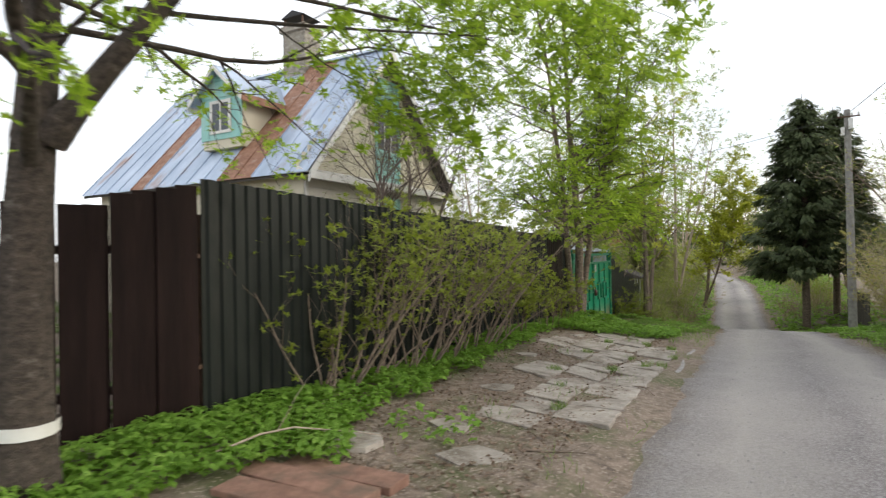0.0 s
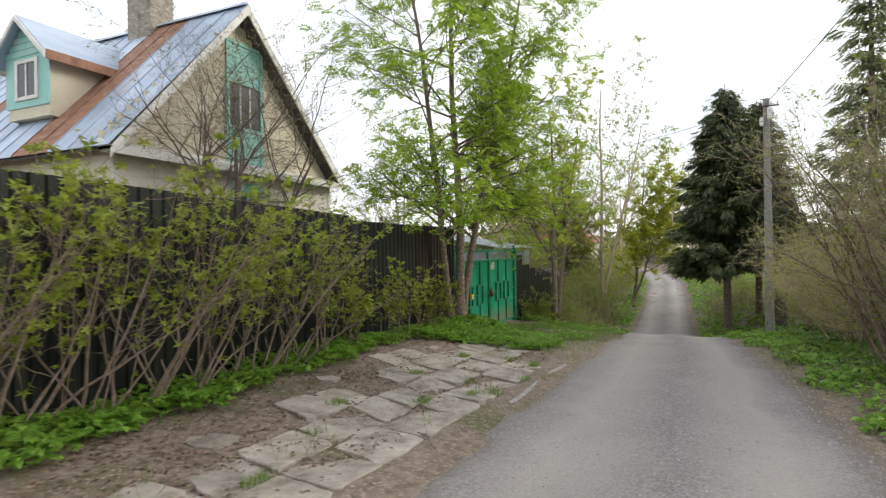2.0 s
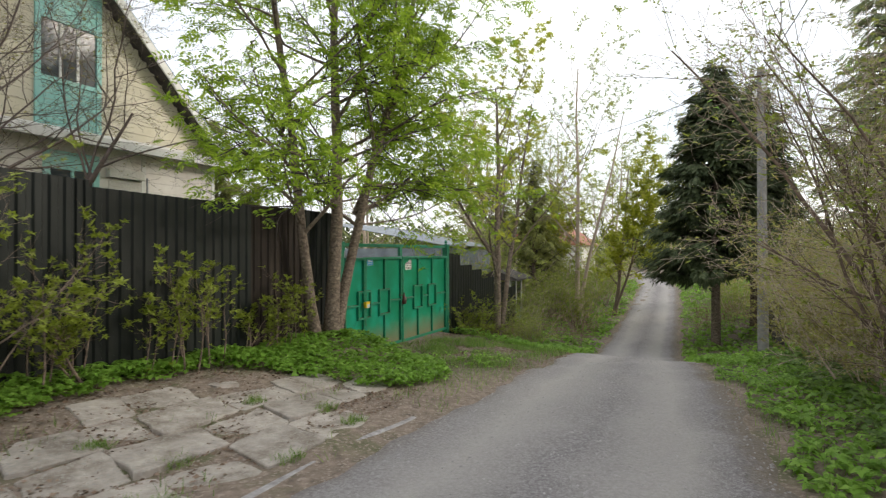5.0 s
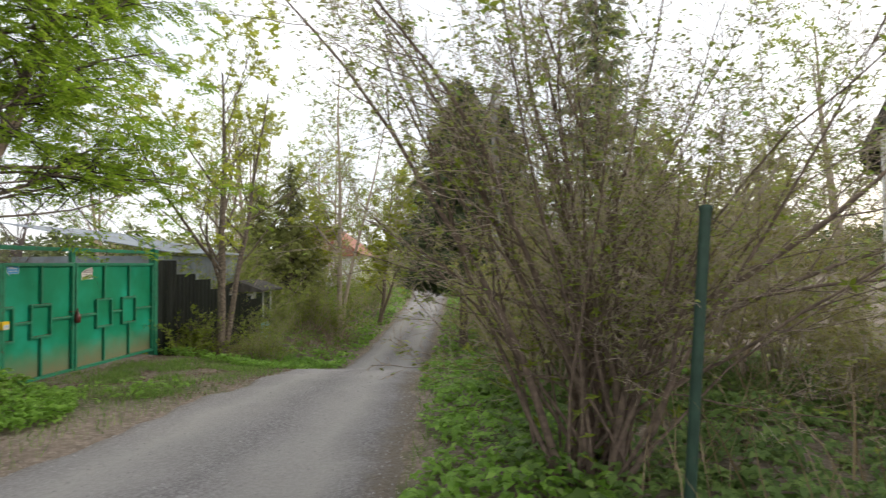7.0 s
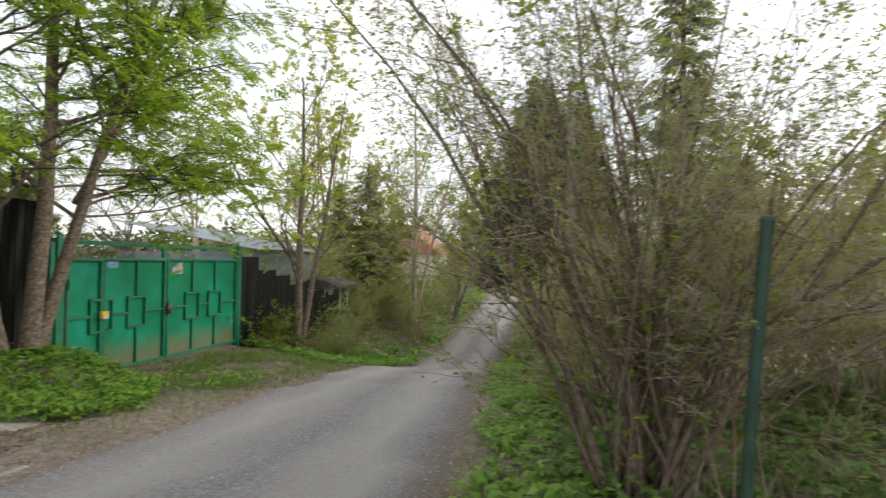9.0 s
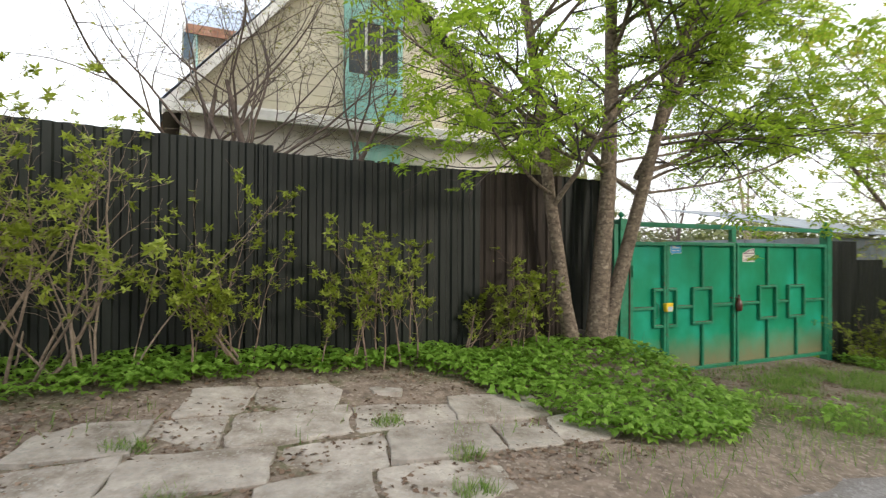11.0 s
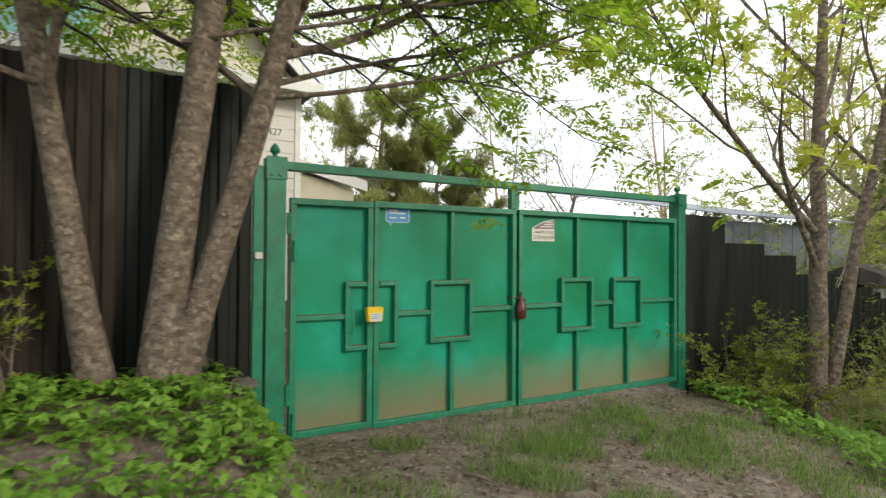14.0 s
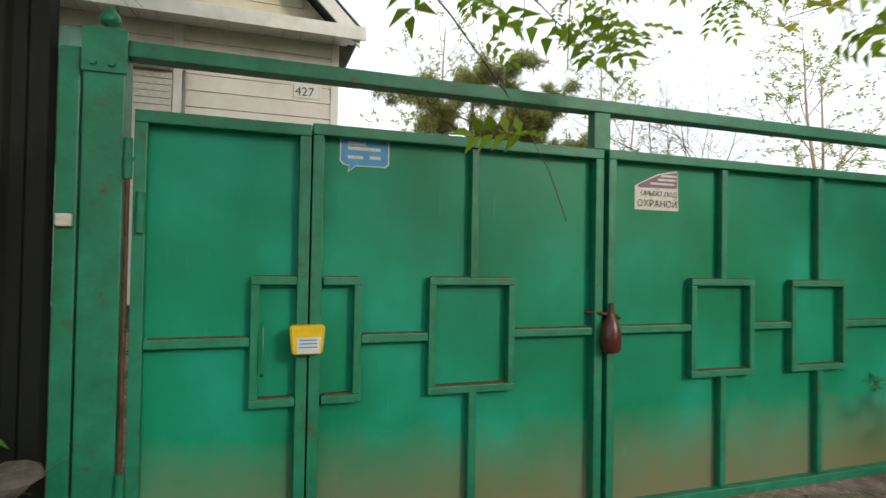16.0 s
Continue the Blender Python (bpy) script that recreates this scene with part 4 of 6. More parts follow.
hpart("ridge_cap", prism([(HM - 0.14, RIDGE - 0.1), (HM, RIDGE + 0.03), (HM + 0.14, RIDGE - 0.1), (HM, RIDGE - 0.02)], 0, -17.4, -8.36), M_ROOF, roof)
for sgn, ye in ((-1, 9.0), (1, 16.45)):
    hpart("barge_board", prism([(ye, EAVE - 0.28), (ye, EAVE - 0.06), (HM, RIDGE - 0.06), (HM, RIDGE - 0.3)], 0, -8.36, -8.32), M_WHITE, roof, "white painted barge board")
# soffit, skirt under the gable
skirt = hpart("gable_skirt", prism([(HX + 0.02, EAVE + 0.12), (-8.3, EAVE - 0.07), (-8.3, EAVE - 0.11), (HX + 0.02, EAVE - 0.11)], 1, 9.0, 16.5), M_WHITE, None, "white boxed skirt under the gable")
hpart("fascia", box(-8.3, -8.27, 9.0, 16.52, EAVE - 0.2, EAVE - 0.03, 0.004), M_WHITE, skirt)
for i in range(36):
    hpart("soffit_slat", box(HX + 0.02, -8.31, 9.05 + i * 0.203, 9.24 + i * 0.203, EAVE - 0.135, EAVE - 0.115), M_WHITE, skirt)
for yy in (HY0, HY1 - 0.1, 14.28):
    hpart("corner_trim", box(HX - 0.01, HX + 0.03, yy, yy + 0.1, HZ, EAVE - 0.14, 0.004), M_WHITE, None, "white corner trim")
# gable window column
win = hpart("window", box(HX + 0.018, HX + 0.022, 12.19, 13.35, 4.5, 5.66), M_GLASS, None, "curtained gable window with turquoise panels")
for y0, y1, z0, z1 in ((12.15, 12.25, 3.5, 6.62), (13.28, 13.38, 3.5, 6.62), (12.25, 13.28, 3.5, 3.58), (12.25, 13.28, 4.46, 4.55), (12.25, 13.28, 5.6, 5.7), (12.25, 13.28, 6.54, 6.62)):
    hpart("frame_bar", box(HX + 0.02, HX + 0.06, y0, y1, z0, z1, 0.004), M_TURQ, win)
for yy in (12.58, 12.9):
    hpart("glazing_bar", box(HX + 0.02, HX + 0.045, yy, yy + 0.05, 4.56, 5.59, 0.003), M_WHITE, win)
for z0, z1 in ((3.58, 4.46), (5.7, 6.54)):
    for i in range(8):
        a = z0 + (z1 - z0) * i / 8
        hpart("panel_board", box(HX + 0.018, HX + 0.034, 12.255, 13.275, a, a + (z1 - z0) / 8 - 0.008, 0.003), M_TURQ, win)
win2 = hpart("window", box(HX + 0.018, HX + 0.022, 12.42, 13.22, 1.6, 2.86), M_GLASS, None, "ground-floor window framed in turquoise")
for y0, y1, z0, z1 in ((12.3, 12.42, 1.5, 3.2), (13.22, 13.34, 1.5, 3.2), (12.42, 13.22, 2.86, 3.2), (12.42, 13.22, 1.5, 1.6), (12.8, 12.85, 1.6, 2.86)):
    hpart("frame_bar", box(HX + 0.02, HX + 0.06, y0, y1, z0, z1, 0.004), M_TURQ, win2)
shut = hpart("roller_shutter", box(HX + 0.018, HX + 0.05, 14.4, 14.42, 1.2, 2.9), M_SHED, None, "grey roller shutter over a window")
for i in range(20):
    hpart("shutter_slat", box(HX + 0.02, HX + 0.034, 13.55, 14.27, 1.2 + 0.08 * i, 1.274 + 0.08 * i, 0.004), M_PAPER, shut)
hpart("shutter_box", box(HX + 0.02, HX + 0.14, 13.5, 14.27, 2.82, 3.0, 0.01), M_PAPER, shut)
plate = hpart("number_plate", box(HX + 0.017, HX + 0.024, 15.68, 16.02, 2.66, 2.84, 0.002), M_WHITE, None, "white house number plate")
me_n = writing("427", 0.16, 0, 0, 0, plate, M_INK)
me_n.data.transform(Matrix.Translation((0.0262, 15.7 - HM, 2.69 - HZ)))
sign = hpart("warning_sign", box(HX + 0.017, HX + 0.024, 15.55, 15.9, 1.95, 2.21, 0.002), M_PAPER, None, "yellowish security sign on the wall")
hpart("sign_picture", box(HX + 0.0245, HX + 0.026, 15.6, 15.85, 2.06, 2.18), M_PURPLE, sign)
me_n = writing("ОХРАНОЙ", 0.068, 0, 0, 0, sign, M_INK)
me_n.data.transform(Matrix.Translation((0.0262, 15.565 - HM, 1.97 - HZ)))
# dormer facing down the lane
dorm = hpart("dormer", box(-12.72, -11.25, 9.65, 12.2, 4.5, 5.85), M_SIDING, None, "dormer with turquoise front and rusty roof")
DXM, DZ = -11.985, 6.65
hpart("dormer_front", prism([(-12.78, 4.75), (-11.19, 4.75), (-11.19, 5.85), (DXM, 6.6), (-12.78, 5.85)], 1, 9.62, 9.648), M_TURQ, dorm)
for i in range(5):
    w = 0.8 - 0.165 * i
    hpart("front_board", box(DXM - w, DXM + w, 9.6, 9.619, 5.88 + 0.145 * i, 6.015 + 0.145 * i, 0.004), M_TURQ, dorm)
hpart("dormer_glass", box(-12.3, -11.67, 9.606, 9.616, 4.98, 5.72), M_GLASS, dorm)
for x0, x1, z0, z1 in ((-12.4, -12.3, 4.9, 5.8), (-11.67, -11.57, 4.9, 5.8), (-12.3, -11.67, 4.9, 4.98), (-12.3, -11.67, 5.72, 5.8), (-12.01, -11.96, 4.98, 5.72)):
    hpart("frame_bar", box(x0, x1, 9.585, 9.619, z0, z1, 0.004), M_WHITE, dorm)
for sg in (-1, 1):
    hpart("dormer_roof", prism([(DXM, DZ), (DXM + sg * 1.05, 5.72), (DXM + sg * 1.05, 5.78), (DXM, DZ + 0.06)], 1, 9.4, 12.35), M_ROOF, dorm)
    hpart("dormer_fascia", prism([(DXM + sg * 1.05, 5.6), (DXM + sg * 1.05, 5.8), (DXM + sg * 1.08, 5.8), (DXM + sg * 1.08, 5.6)], 1, 9.4, 11.2), M_RUST if sg > 0 else M_WHITE, dorm)
    hpart("dormer_verge", prism([(DXM, DZ - 0.08), (DXM + sg * 1.05, 5.62), (DXM + sg * 1.05, 5.74), (DXM, DZ + 0.03)], 1, 9.36, 9.399), M_WHITE, dorm)
# brick chimney
chim = hpart("chimney", box(-12.2, -11.35, 12.2, 12.9, 6.2, 8.55), M_STONE, None, "pale brick chimney with a dark cap")
rb = random.Random(11)
for course in range(26):
    zc = 6.6 + course * 0.075
    off = 0.065 * (course % 2)
    for face in range(2):
        for i in range(4 if face == 0 else 3):
            if face == 0:
                bm = box(-12.2 + off + 0.21 * i, -12.0 + off + 0.21 * i, 12.185, 12.205, zc, zc + 0.066, 0.004)
            else:
                bm = box(-11.36, -11.335, 12.2 + off + 0.225 * i, 12.41 + off + 0.225 * i, zc, zc + 0.066, 0.004)
            hpart("brick", bm, M_BRICK, chim)
hpart("chimney_crown", box(-12.3, -11.25, 12.1, 13.0, 8.5, 8.68, 0.02), M_BRICK, chim)
hpart("chimney_cap", prism([(-12.25, 8.95), (-11.3, 8.95), (-11.775, 9.15)], 1, 12.15, 12.95), M_WIRE, chim)
for dx in (-12.15, -11.45):
    hpart("cap_leg", box(dx, dx + 0.05, 12.2, 12.25, 8.68, 8.96), M_CHAIN, chim)
# lean-to on the far side
hpart("lean_to_wall", prism([(HY1, HZ - 0.2), (17.4, HZ - 0.2), (17.4, 1.95), (HY1, 2.25)], 0, -13.0, -9.3), M_SIDING)
hpart("lean_to_roof", prism([(HY1, 2.42), (17.62, 2.09), (17.62, 2.13), (HY1, 2.47)], 0, -13.1, -9.18), M_WHITE)
hpart("lean_to_fascia", prism([(HY1, 2.27), (17.62, 1.94), (17.62, 2.085), (HY1, 2.415)], 0, -9.2, -9.165), M_WHITE)

# ---- concrete paving beside the lane ----
paving = thing("slab_paving", -2, 8, gz(-2, 8), "broken pale concrete paving slabs with weedy joints", "paving", kind="structure")
PZ0 = gz(-2, 8)
rs = random.Random(21)
COLS = ((-0.76, -1.37), (-1.385, -1.92), (-1.94, -2.5), (-2.52, -3.08))
SPANS = (((4.95, 11.75),), ((4.4, 12.3),), ((6.5, 7.6), (8.3, 12.1)), ((9.0, 10.3),))
for ci, (xa, xb) in enumerate(COLS):
    yy = SPANS[ci][0][0]
    while yy < 12.2:
        ln_ = rs.choice((0.5, 0.62, 0.72, 0.86))
        if any(a - 0.05 <= yy and yy + ln_ <= b_ + 0.15 for a, b_ in SPANS[ci]):
            pts = []
            for fx, fy in ((0, 0), (1, 0), (1, 1), (0, 1)):
                x0 = xa + (xb - xa) * fx
                y0 = yy + ln_ * fy - 0.28 * (x0 + 2.0)
                pts.append(Vector((x0 + rs.uniform(-0.015, 0.015), y0 + rs.uniform(-0.02, 0.02), 0)))
            ring = []
            for i in range(4):
                a, b_ = pts[i], pts[(i + 1) % 4]
                for s in (0.06, 0.3, 0.55, 0.8, 0.95):
                    q = a.lerp(b_, s)
                    q += Vector((rs.uniform(-0.018, 0.018), rs.uniform(-0.018, 0.018), 0))
                    ring.append(q)
            if rs.random() < 0.3:
                j = rs.randrange(4) * 5
                for s in (0, 1):
                    cpt = sum(ring, Vector()) / len(ring)
                    ring[(j + s - 1) % 20] = ring[(j + s - 1) % 20].lerp(cpt, 0.28)
            mid = sum(ring, Vector()) / len(ring)
            tx, ty, lift_ = rs.uniform(-0.03, 0.03), rs.uniform(-0.03, 0.03), rs.uniform(0.008, 0.026)
            bm = bmesh.new()
            top_, low_ = [], []
            for q in ring:
                zz = gz(mid.x, mid.y) + (gz(mid.x + 0.3, mid.y) - gz(mid.x - 0.3, mid.y)) / 0.6 * (q.x - mid.x) + (gz(mid.x, mid.y + 0.3) - gz(mid.x, mid.y - 0.3)) / 0.6 * (q.y - mid.y)
                zz += tx * (q.x - mid.x) + ty * (q.y - mid.y)
                top_.append(bm.verts.new((q.x + 2, q.y - 8, zz + lift_ - PZ0)))
                low_.append(bm.verts.new((q.x + 2, q.y - 8, zz - 0.05 - PZ0)))
            f = bm.faces.new(top_)
            for i in range(20):
                bm.faces.new((top_[i], low_[i], low_[(i + 1) % 20], top_[(i + 1) % 20]))
            bmesh.ops.recalc_face_normals(bm, faces=bm.faces)
            bmesh.ops.bevel(bm, geom=[e for e in f.edges], offset=0.008, segments=1, affect="EDGES")
            part("slab", bm, M_SLAB, paving)
        yy += ln_ + 0.015
# kerb strip between slabs and gravel
part("kerb_strip", grid_mesh("kerb_strip", np.linspace(-0.6, -0.54, 4), np.arange(8.4, 11.3, 0.1),
     lambda X, Y: (X + 2 + 0.03 * np.sin(3 * Y), Y - 8, height(X, Y) + 0.004 - 0.02 * np.abs(X + 0.57) * 10 - PZ0), M_STONE), None, paving)
# half-buried fragments in the soil beside the paving
for cx, cy, rot, wide in ((-2.5, 3.02, 20, 0.34), (-1.95, 4.65, -12, 0.36), (-1.5, 3.32, 5, 0.3), (-2.74, 10.85, 30, 0.15), (-2.3, 5.6, 15, 0.26), (-2.0, 3.85, -25, 0.24), (-2.75, 7.9, 10, 0.18)):
    bm = bmesh.new()
    rim = [Vector((wide * rs.uniform(0.7, 1.25) * math.cos(a), 0.72 * wide * rs.uniform(0.65, 1.25) * math.sin(a), 0)) for a in np.linspace(0, 2 * math.pi, 8)[:-1]]
    top_ = [bm.verts.new((q.x, q.y, 0.02)) for q in rim]
    low_ = [bm.verts.new((q.x * 1.04, q.y * 1.04, -0.05)) for q in rim]
    bm.faces.new(top_)
    for i in range(7):
        bm.faces.new((top_[i], low_[i], low_[(i + 1) % 7], top_[(i + 1) % 7]))
    bmesh.ops.recalc_face_normals(bm, faces=bm.faces)
    ob = thing("concrete_fragment", cx, cy, gz(cx, cy), "broken piece of concrete half sunk in the soil", "slab", "sunken concrete pieces", turn=rot)
    part("fragment", bm, M_SLAB, ob)
# old reddish slabs near the board fence
for i, (cx, cy, rot) in enumerate(((-2.2, 2.42, 2), (-2.22, 2.14, -2), (-2.05, 1.86, 3))):
    ob = thing("reddish_slab", cx, cy, gz(cx, cy), "cracked reddish concrete slab lying in the weeds", "slab", "reddish slabs", turn=rot)
    part("slab", box(-0.56, 0.56, -0.125, 0.125, -0.05, 0.055, 0.012), M_REDSLAB, ob)

# ---- pole, wires, post, sheds ----
pole = thing("utility_pole", 3.75, 24.6, gz(3.75, 24.6), "grey concrete utility pole with white boxes", "pole")
PH = 6.62 - gz(3.75, 24.6)
part("shaft", tube_mesh("shaft", [([(0, 0, -0.4), (-0.01, 0, PH * 0.5), (-0.03, 0, PH)], [0.15, 0.125, 0.1])], M_POLE, 12), None, pole)
part("junction_box", box(-0.02, 0.12, -0.24, -0.11, PH - 0.75, PH - 0.35, 0.02), M_PORCELAIN, pole)
part("junction_box", box(-0.24, -0.13, -0.14, 0.02, PH - 0.95, PH - 0.65, 0.02), M_PORCELAIN, pole)
part("cross_bar", box(-0.35, 0.35, -0.13, -0.09, PH - 0.3, PH - 0.25, 0.005), M_CHAIN, pole)
for dx in (-0.3, 0.3, 0.1):
    part("insulator", tube_mesh("insulator", [([(dx, -0.11, PH - 0.25), (dx, -0.11, PH - 0.2), (dx, -0.11, PH - 0.12)], [0.02, 0.04, 0.02])], M_PORCELAIN, 8), None, pole)


def cable(a, b_, sag, label):
    a, b_ = np.array(a, float), np.array(b_, float)
    f = np.linspace(0, 1, 25)[:, None]
    p = a * (1 - f) + b_ * f
    p[:, 2] -= (sag * 4 * f * (1 - f))[:, 0]
    ob = thing("overhead_cable", *a, label, "cable", "overhead cables")
    part("wire", tube_mesh("wire", [(p - a, np.full(25, 0.011))], M_WIRE, 5), None, ob)


top = (3.72, 24.5, 6.45)
cable(top, (6.5, -12, 7.6), 0.5, "black overhead cable running along the lane")
cable(top, (-9, 40, 7.5), 0.4, "black overhead cable crossing the lane")
cable(top, (6, 56, 5.5), 0.6, "black overhead cable running down the lane")
green_post = thing("fence_post", 4.38, 10.5, gz(4.38, 10.5), "thin dark green steel fence post", "post")
gh = 1.4 - gz(4.38, 10.5)
part("tube", tube_mesh("tube", [([(-0.13, 0, -0.2), (-0.06, 0, gh * 0.5), (0.0, 0, gh)], [0.028] * 3)], M_GREENPOST, 10), None, green_post)
part("cap", tube_mesh("cap", [([(0, 0, gh - 0.01), (0, 0, gh + 0.012), (0, 0, gh + 0.02)], [0.032, 0.032, 0.004])], M_GREENPOST, 10), None, green_post)
part("tie_wire", tube_mesh("tie_wire", [([(0, 0, gh - 0.03), (0.5, 0.9, gh - 0.05), (1.1, 2.0, gh - 0.06)], [0.004] * 3)], M_WIRE, 4), None, green_post)

hut = thing("garden_hut", -4.55, 26.0, gz(-4.55, 26.0), "small turquoise glazed hut with a dark felt roof", "hut")
part("wall", box(-0.55, 0.5, -0.7, 0.7, -0.3, 0.55, 0.01), M_TURQ, hut)
part("inner_wall", box(-0.5, -0.45, -0.65, 0.65, 0.55, 1.55), M_LOG, hut)
for a, b_ in ((-0.55, -0.7), (0.44, -0.7), (-0.55, 0.64), (0.44, 0.64), (0.44, -0.03)):
    part("corner_post", box(a, a + 0.06, b_, b_ + 0.06, 0.551, 1.6, 0.004), M_WHITE, hut)
part("pane", box(0.462, 0.468, -0.63, 0.63, 0.56, 1.55), M_GLASS, hut)
for x0, x1, z0, z1 in ((-0.49, -0.43, 0.56, 1.55), (0.37, 0.43, 0.56, 1.55), (-0.43, 0.37, 1.49, 1.55), (-0.43, 0.37, 0.56, 0.62)):
    part("window_frame", box(x0, x1, -0.73, -0.69, z0, z1, 0.004), M_WHITE, hut)
part("pane", box(-0.43, 0.37, -0.712, -0.706, 0.62, 1.49), M_GLASS, hut)
part("roof", prism([(-0.8, 1.62), (0.8, 1.62), (0.8, 1.68), (0, 1.98), (-0.8, 1.68)], 1, -0.95, 0.95), M_LOG, hut)
shed = thing("metal_shed", -8.2, 25.5, gz(-8.2, 25.5), "low shed clad in dull grey metal sheets", "shed")
part("wall", box(-2.2, 2.4, -2.5, 2.5, -0.3, 2.2), M_SHED, shed)
for i in range(10):
    part("wall_sheet", box(2.402, 2.42, -2.5 + 0.5 * i, -2.02 + 0.5 * i, 0.0, 2.18, 0.004), M_SHED, shed)
    part("roof_sheet", prism([(-2.6 + 0.52 * i, 0), (-2.09 + 0.52 * i, 0), (-2.09 + 0.52 * i, 0.02), (-2.6 + 0.52 * i, 0.02)], 0, -2.5, 2.7), M_SHED, shed)
for ob in shed.children:
    if ob.name.startswith("roof_sheet"):
        ob.data.transform(Matrix.Translation((0, 0, 2.75)) @ Matrix.Rotation(radians(10), 4, "Y"))
far_house = thing("far_house", -13, 68, gz(-13, 68), "distant house with a red roof behind trees", "house")
part("wall", box(-4, 4, -4, 4, -0.5, 3.2), M_WHITE, far_house)
part("roof", prism([(-4.5, 3.2), (4.5, 3.2), (0, 6.4)], 1, -4.5, 4.5), M_REDROOF, far_house)

old_house = thing("timber_house", 11.75, 15.6, gz(11.75, 15.6), "old grey timber house with a steep dark roof", "house", turn=-40)
part("wall", box(-2.2, 2.2, -2.7, 2.7, -0.3, 3.2), M_LOG, old_house)
for i in range(20):
    part("wall_board", box(-2.22, 2.22, -2.73, -2.701, 0.1 + 0.165 * i, 0.258 + 0.165 * i, 0.006), M_WEATHERED, old_house)
part("gable", prism([(-2.2, 3.2), (2.2, 3.2), (0, 8.0)], 1, -2.7, 2.7), M_LOG, old_house)
for i in range(26):
    w = 2.15 - i * 0.0825
    part("gable_board", box(-w, w, -2.73, -2.701, 3.41 + 0.165 * i, 3.568 + 0.165 * i, 0.006), M_WEATHERED, old_house)
for sg in (-1, 1):
    part("roof_slope", prism([(0, 8.2), (sg * 2.45, 2.85), (sg * 2.45, 2.97), (0, 8.4)], 1, -2.85, 3.0), M_LOG, old_house)
for x0, x1, z0, z1 in ((-1.55, -1.45, 0.9, 2.7), (-0.5, -0.4, 0.9, 2.7), (-1.45, -0.5, 2.6, 2.7), (-1.45, -0.5, 0.9, 1.0), (-2.24, -2.17, 0.0, 3.2)):
    part("window_trim", box(x0, x1, -2.77, -2.735, z0, z1, 0.004), M_WHITE, old_house)
part("window_pane", box(-1.45, -0.5, -2.745, -2.736, 1.0, 2.6), M_GLASS, old_house)
right_fence = thing("plank_fence", 4.3, 27.5, gz(4.3, 27.5), "dark weathered plank fence beside the lane", "fence")
for i in range(22):
    yy = -2.6 + 0.24 * i
    zz = gz(4.3, 27.5 + yy) - gz(4.3, 27.5)
    part("plank", box(-0.012, 0.012, yy, yy + 0.2, zz - 0.1, zz + 1.3 + 0.08 * rs.random(), 0.004), M_LOG, right_fence)
for z in (0.4, 1.0):
    part("rail", box(0.013, 0.05, -2.6, 2.7, z, z + 0.06, 0.004), M_LOG, right_fence)


# ---- trees and shrubs ----
R_SPEC = ((14, 0.028, 0.015, 21, 0.2, 56, 0.34), (8, 0.09, 0.02, 9, 0.2, 45, 0.5), (6, 0.12, -0.02, 6, 0.15, 45, 0.5), (4, 0.12, -0.05, 0, 0, 0, 0))
rowan = plant("rowan_tree", -3.55, 13.9, gz(-3.55, 13.9) - 0.05,
              [(-0.02, -0.32, 0, (-0.01, -0.15, 1), 8.4, 0.09), (0.05, 0.0, 0, (0.0, 0.04, 1), 9.6, 0.122), (0.07, 0.08, 0.05, (0.04, 0.26, 1), 8.6, 0.096), (0.1, 0.6, 2.15, (0.1, 0.5, 1), 5.0, 0.05),
               (0.2, 0.55, 1.95, (0.3, 1, 0.12), 3.4, 0.02, 1), (0.0, 0.1, 2.3, (0.45, 0.95, 0.3), 3.2, 0.02, 1), (0.1, 0.7, 2.1, (0.05, 1, 0.2), 3.8, 0.022, 1), (0.12, 0.9, 2.6, (0.3, 1, 0.15), 3.6, 0.021, 1),
               (0.05, 0.8, 2.4, (-0.25, 1, 0.25), 3.4, 0.02, 1), (-0.05, -0.6, 1.9, (0.35, -1, 0.15), 2.8, 0.024, 1), (0.1, -0.55, 2.5, (0.6, -0.9, 0.3), 2.6, 0.024, 1), (0.1, 0.05, 2.9, (0.9, 0.1, 0.35), 2.6, 0.026, 1)],
              R_SPEC, 5, M_BARK, [dict(levels=(2, 3), per_metre=4.3, template=PINNATE, size=0.22, material=M_LEAF_ROWAN, spread=0.04, pitch=(-0.5, 0.25))],
              "multi-stemmed rowan in fresh bright green leaf beside the gate", "tree", twig_bark=M_TWIG_DARK)

L_SPEC = ((12, 0.012, 0.0, 8, 0.35, 50, 0.55), (9, 0.1, -0.01, 7, 0.2, 45, 0.5), (6, 0.12, -0.03, 5, 0.2, 45, 0.5), (4, 0.12, -0.05, 0, 0, 0, 0))
start_tree = plant("bird_cherry_tree", -3.5, 1.05, gz(-3.5, 1.05) - 0.05,
                   [(0, 0, 0, (0.08, 0.045, 1), 5.2, 0.19), (0.19, 0.1, 2.2, (0.46, 0.25, 0.62), 3.4, 0.085),
                    (0.6, 0.33, 3.0, (0.8, 0.5, -0.1), 2.2, 0.02), (0.9, 0.5, 3.35, (0.85, 0.6, 0.0), 2.8, 0.025), (0.8, 0.4, 3.2, (0.5, 0.9, 0.05), 2.6, 0.022),
                    (0.25, 0.2, 2.9, (0.25, 0.95, 0.08), 2.8, 0.024, 1), (0.2, 0.15, 3.1, (-0.12, 1, 0.1), 2.6, 0.022, 1)],
                   L_SPEC, 8, M_BARK_DARK, [dict(levels=(2, 3), per_metre=12, template=SPRIG, size=0.075, material=M_LEAF_ROWAN, spread=0.03)],
                   "dark-barked tree with a painted band leaning over the boards", "tree", twig_bark=M_TWIG_DARK)
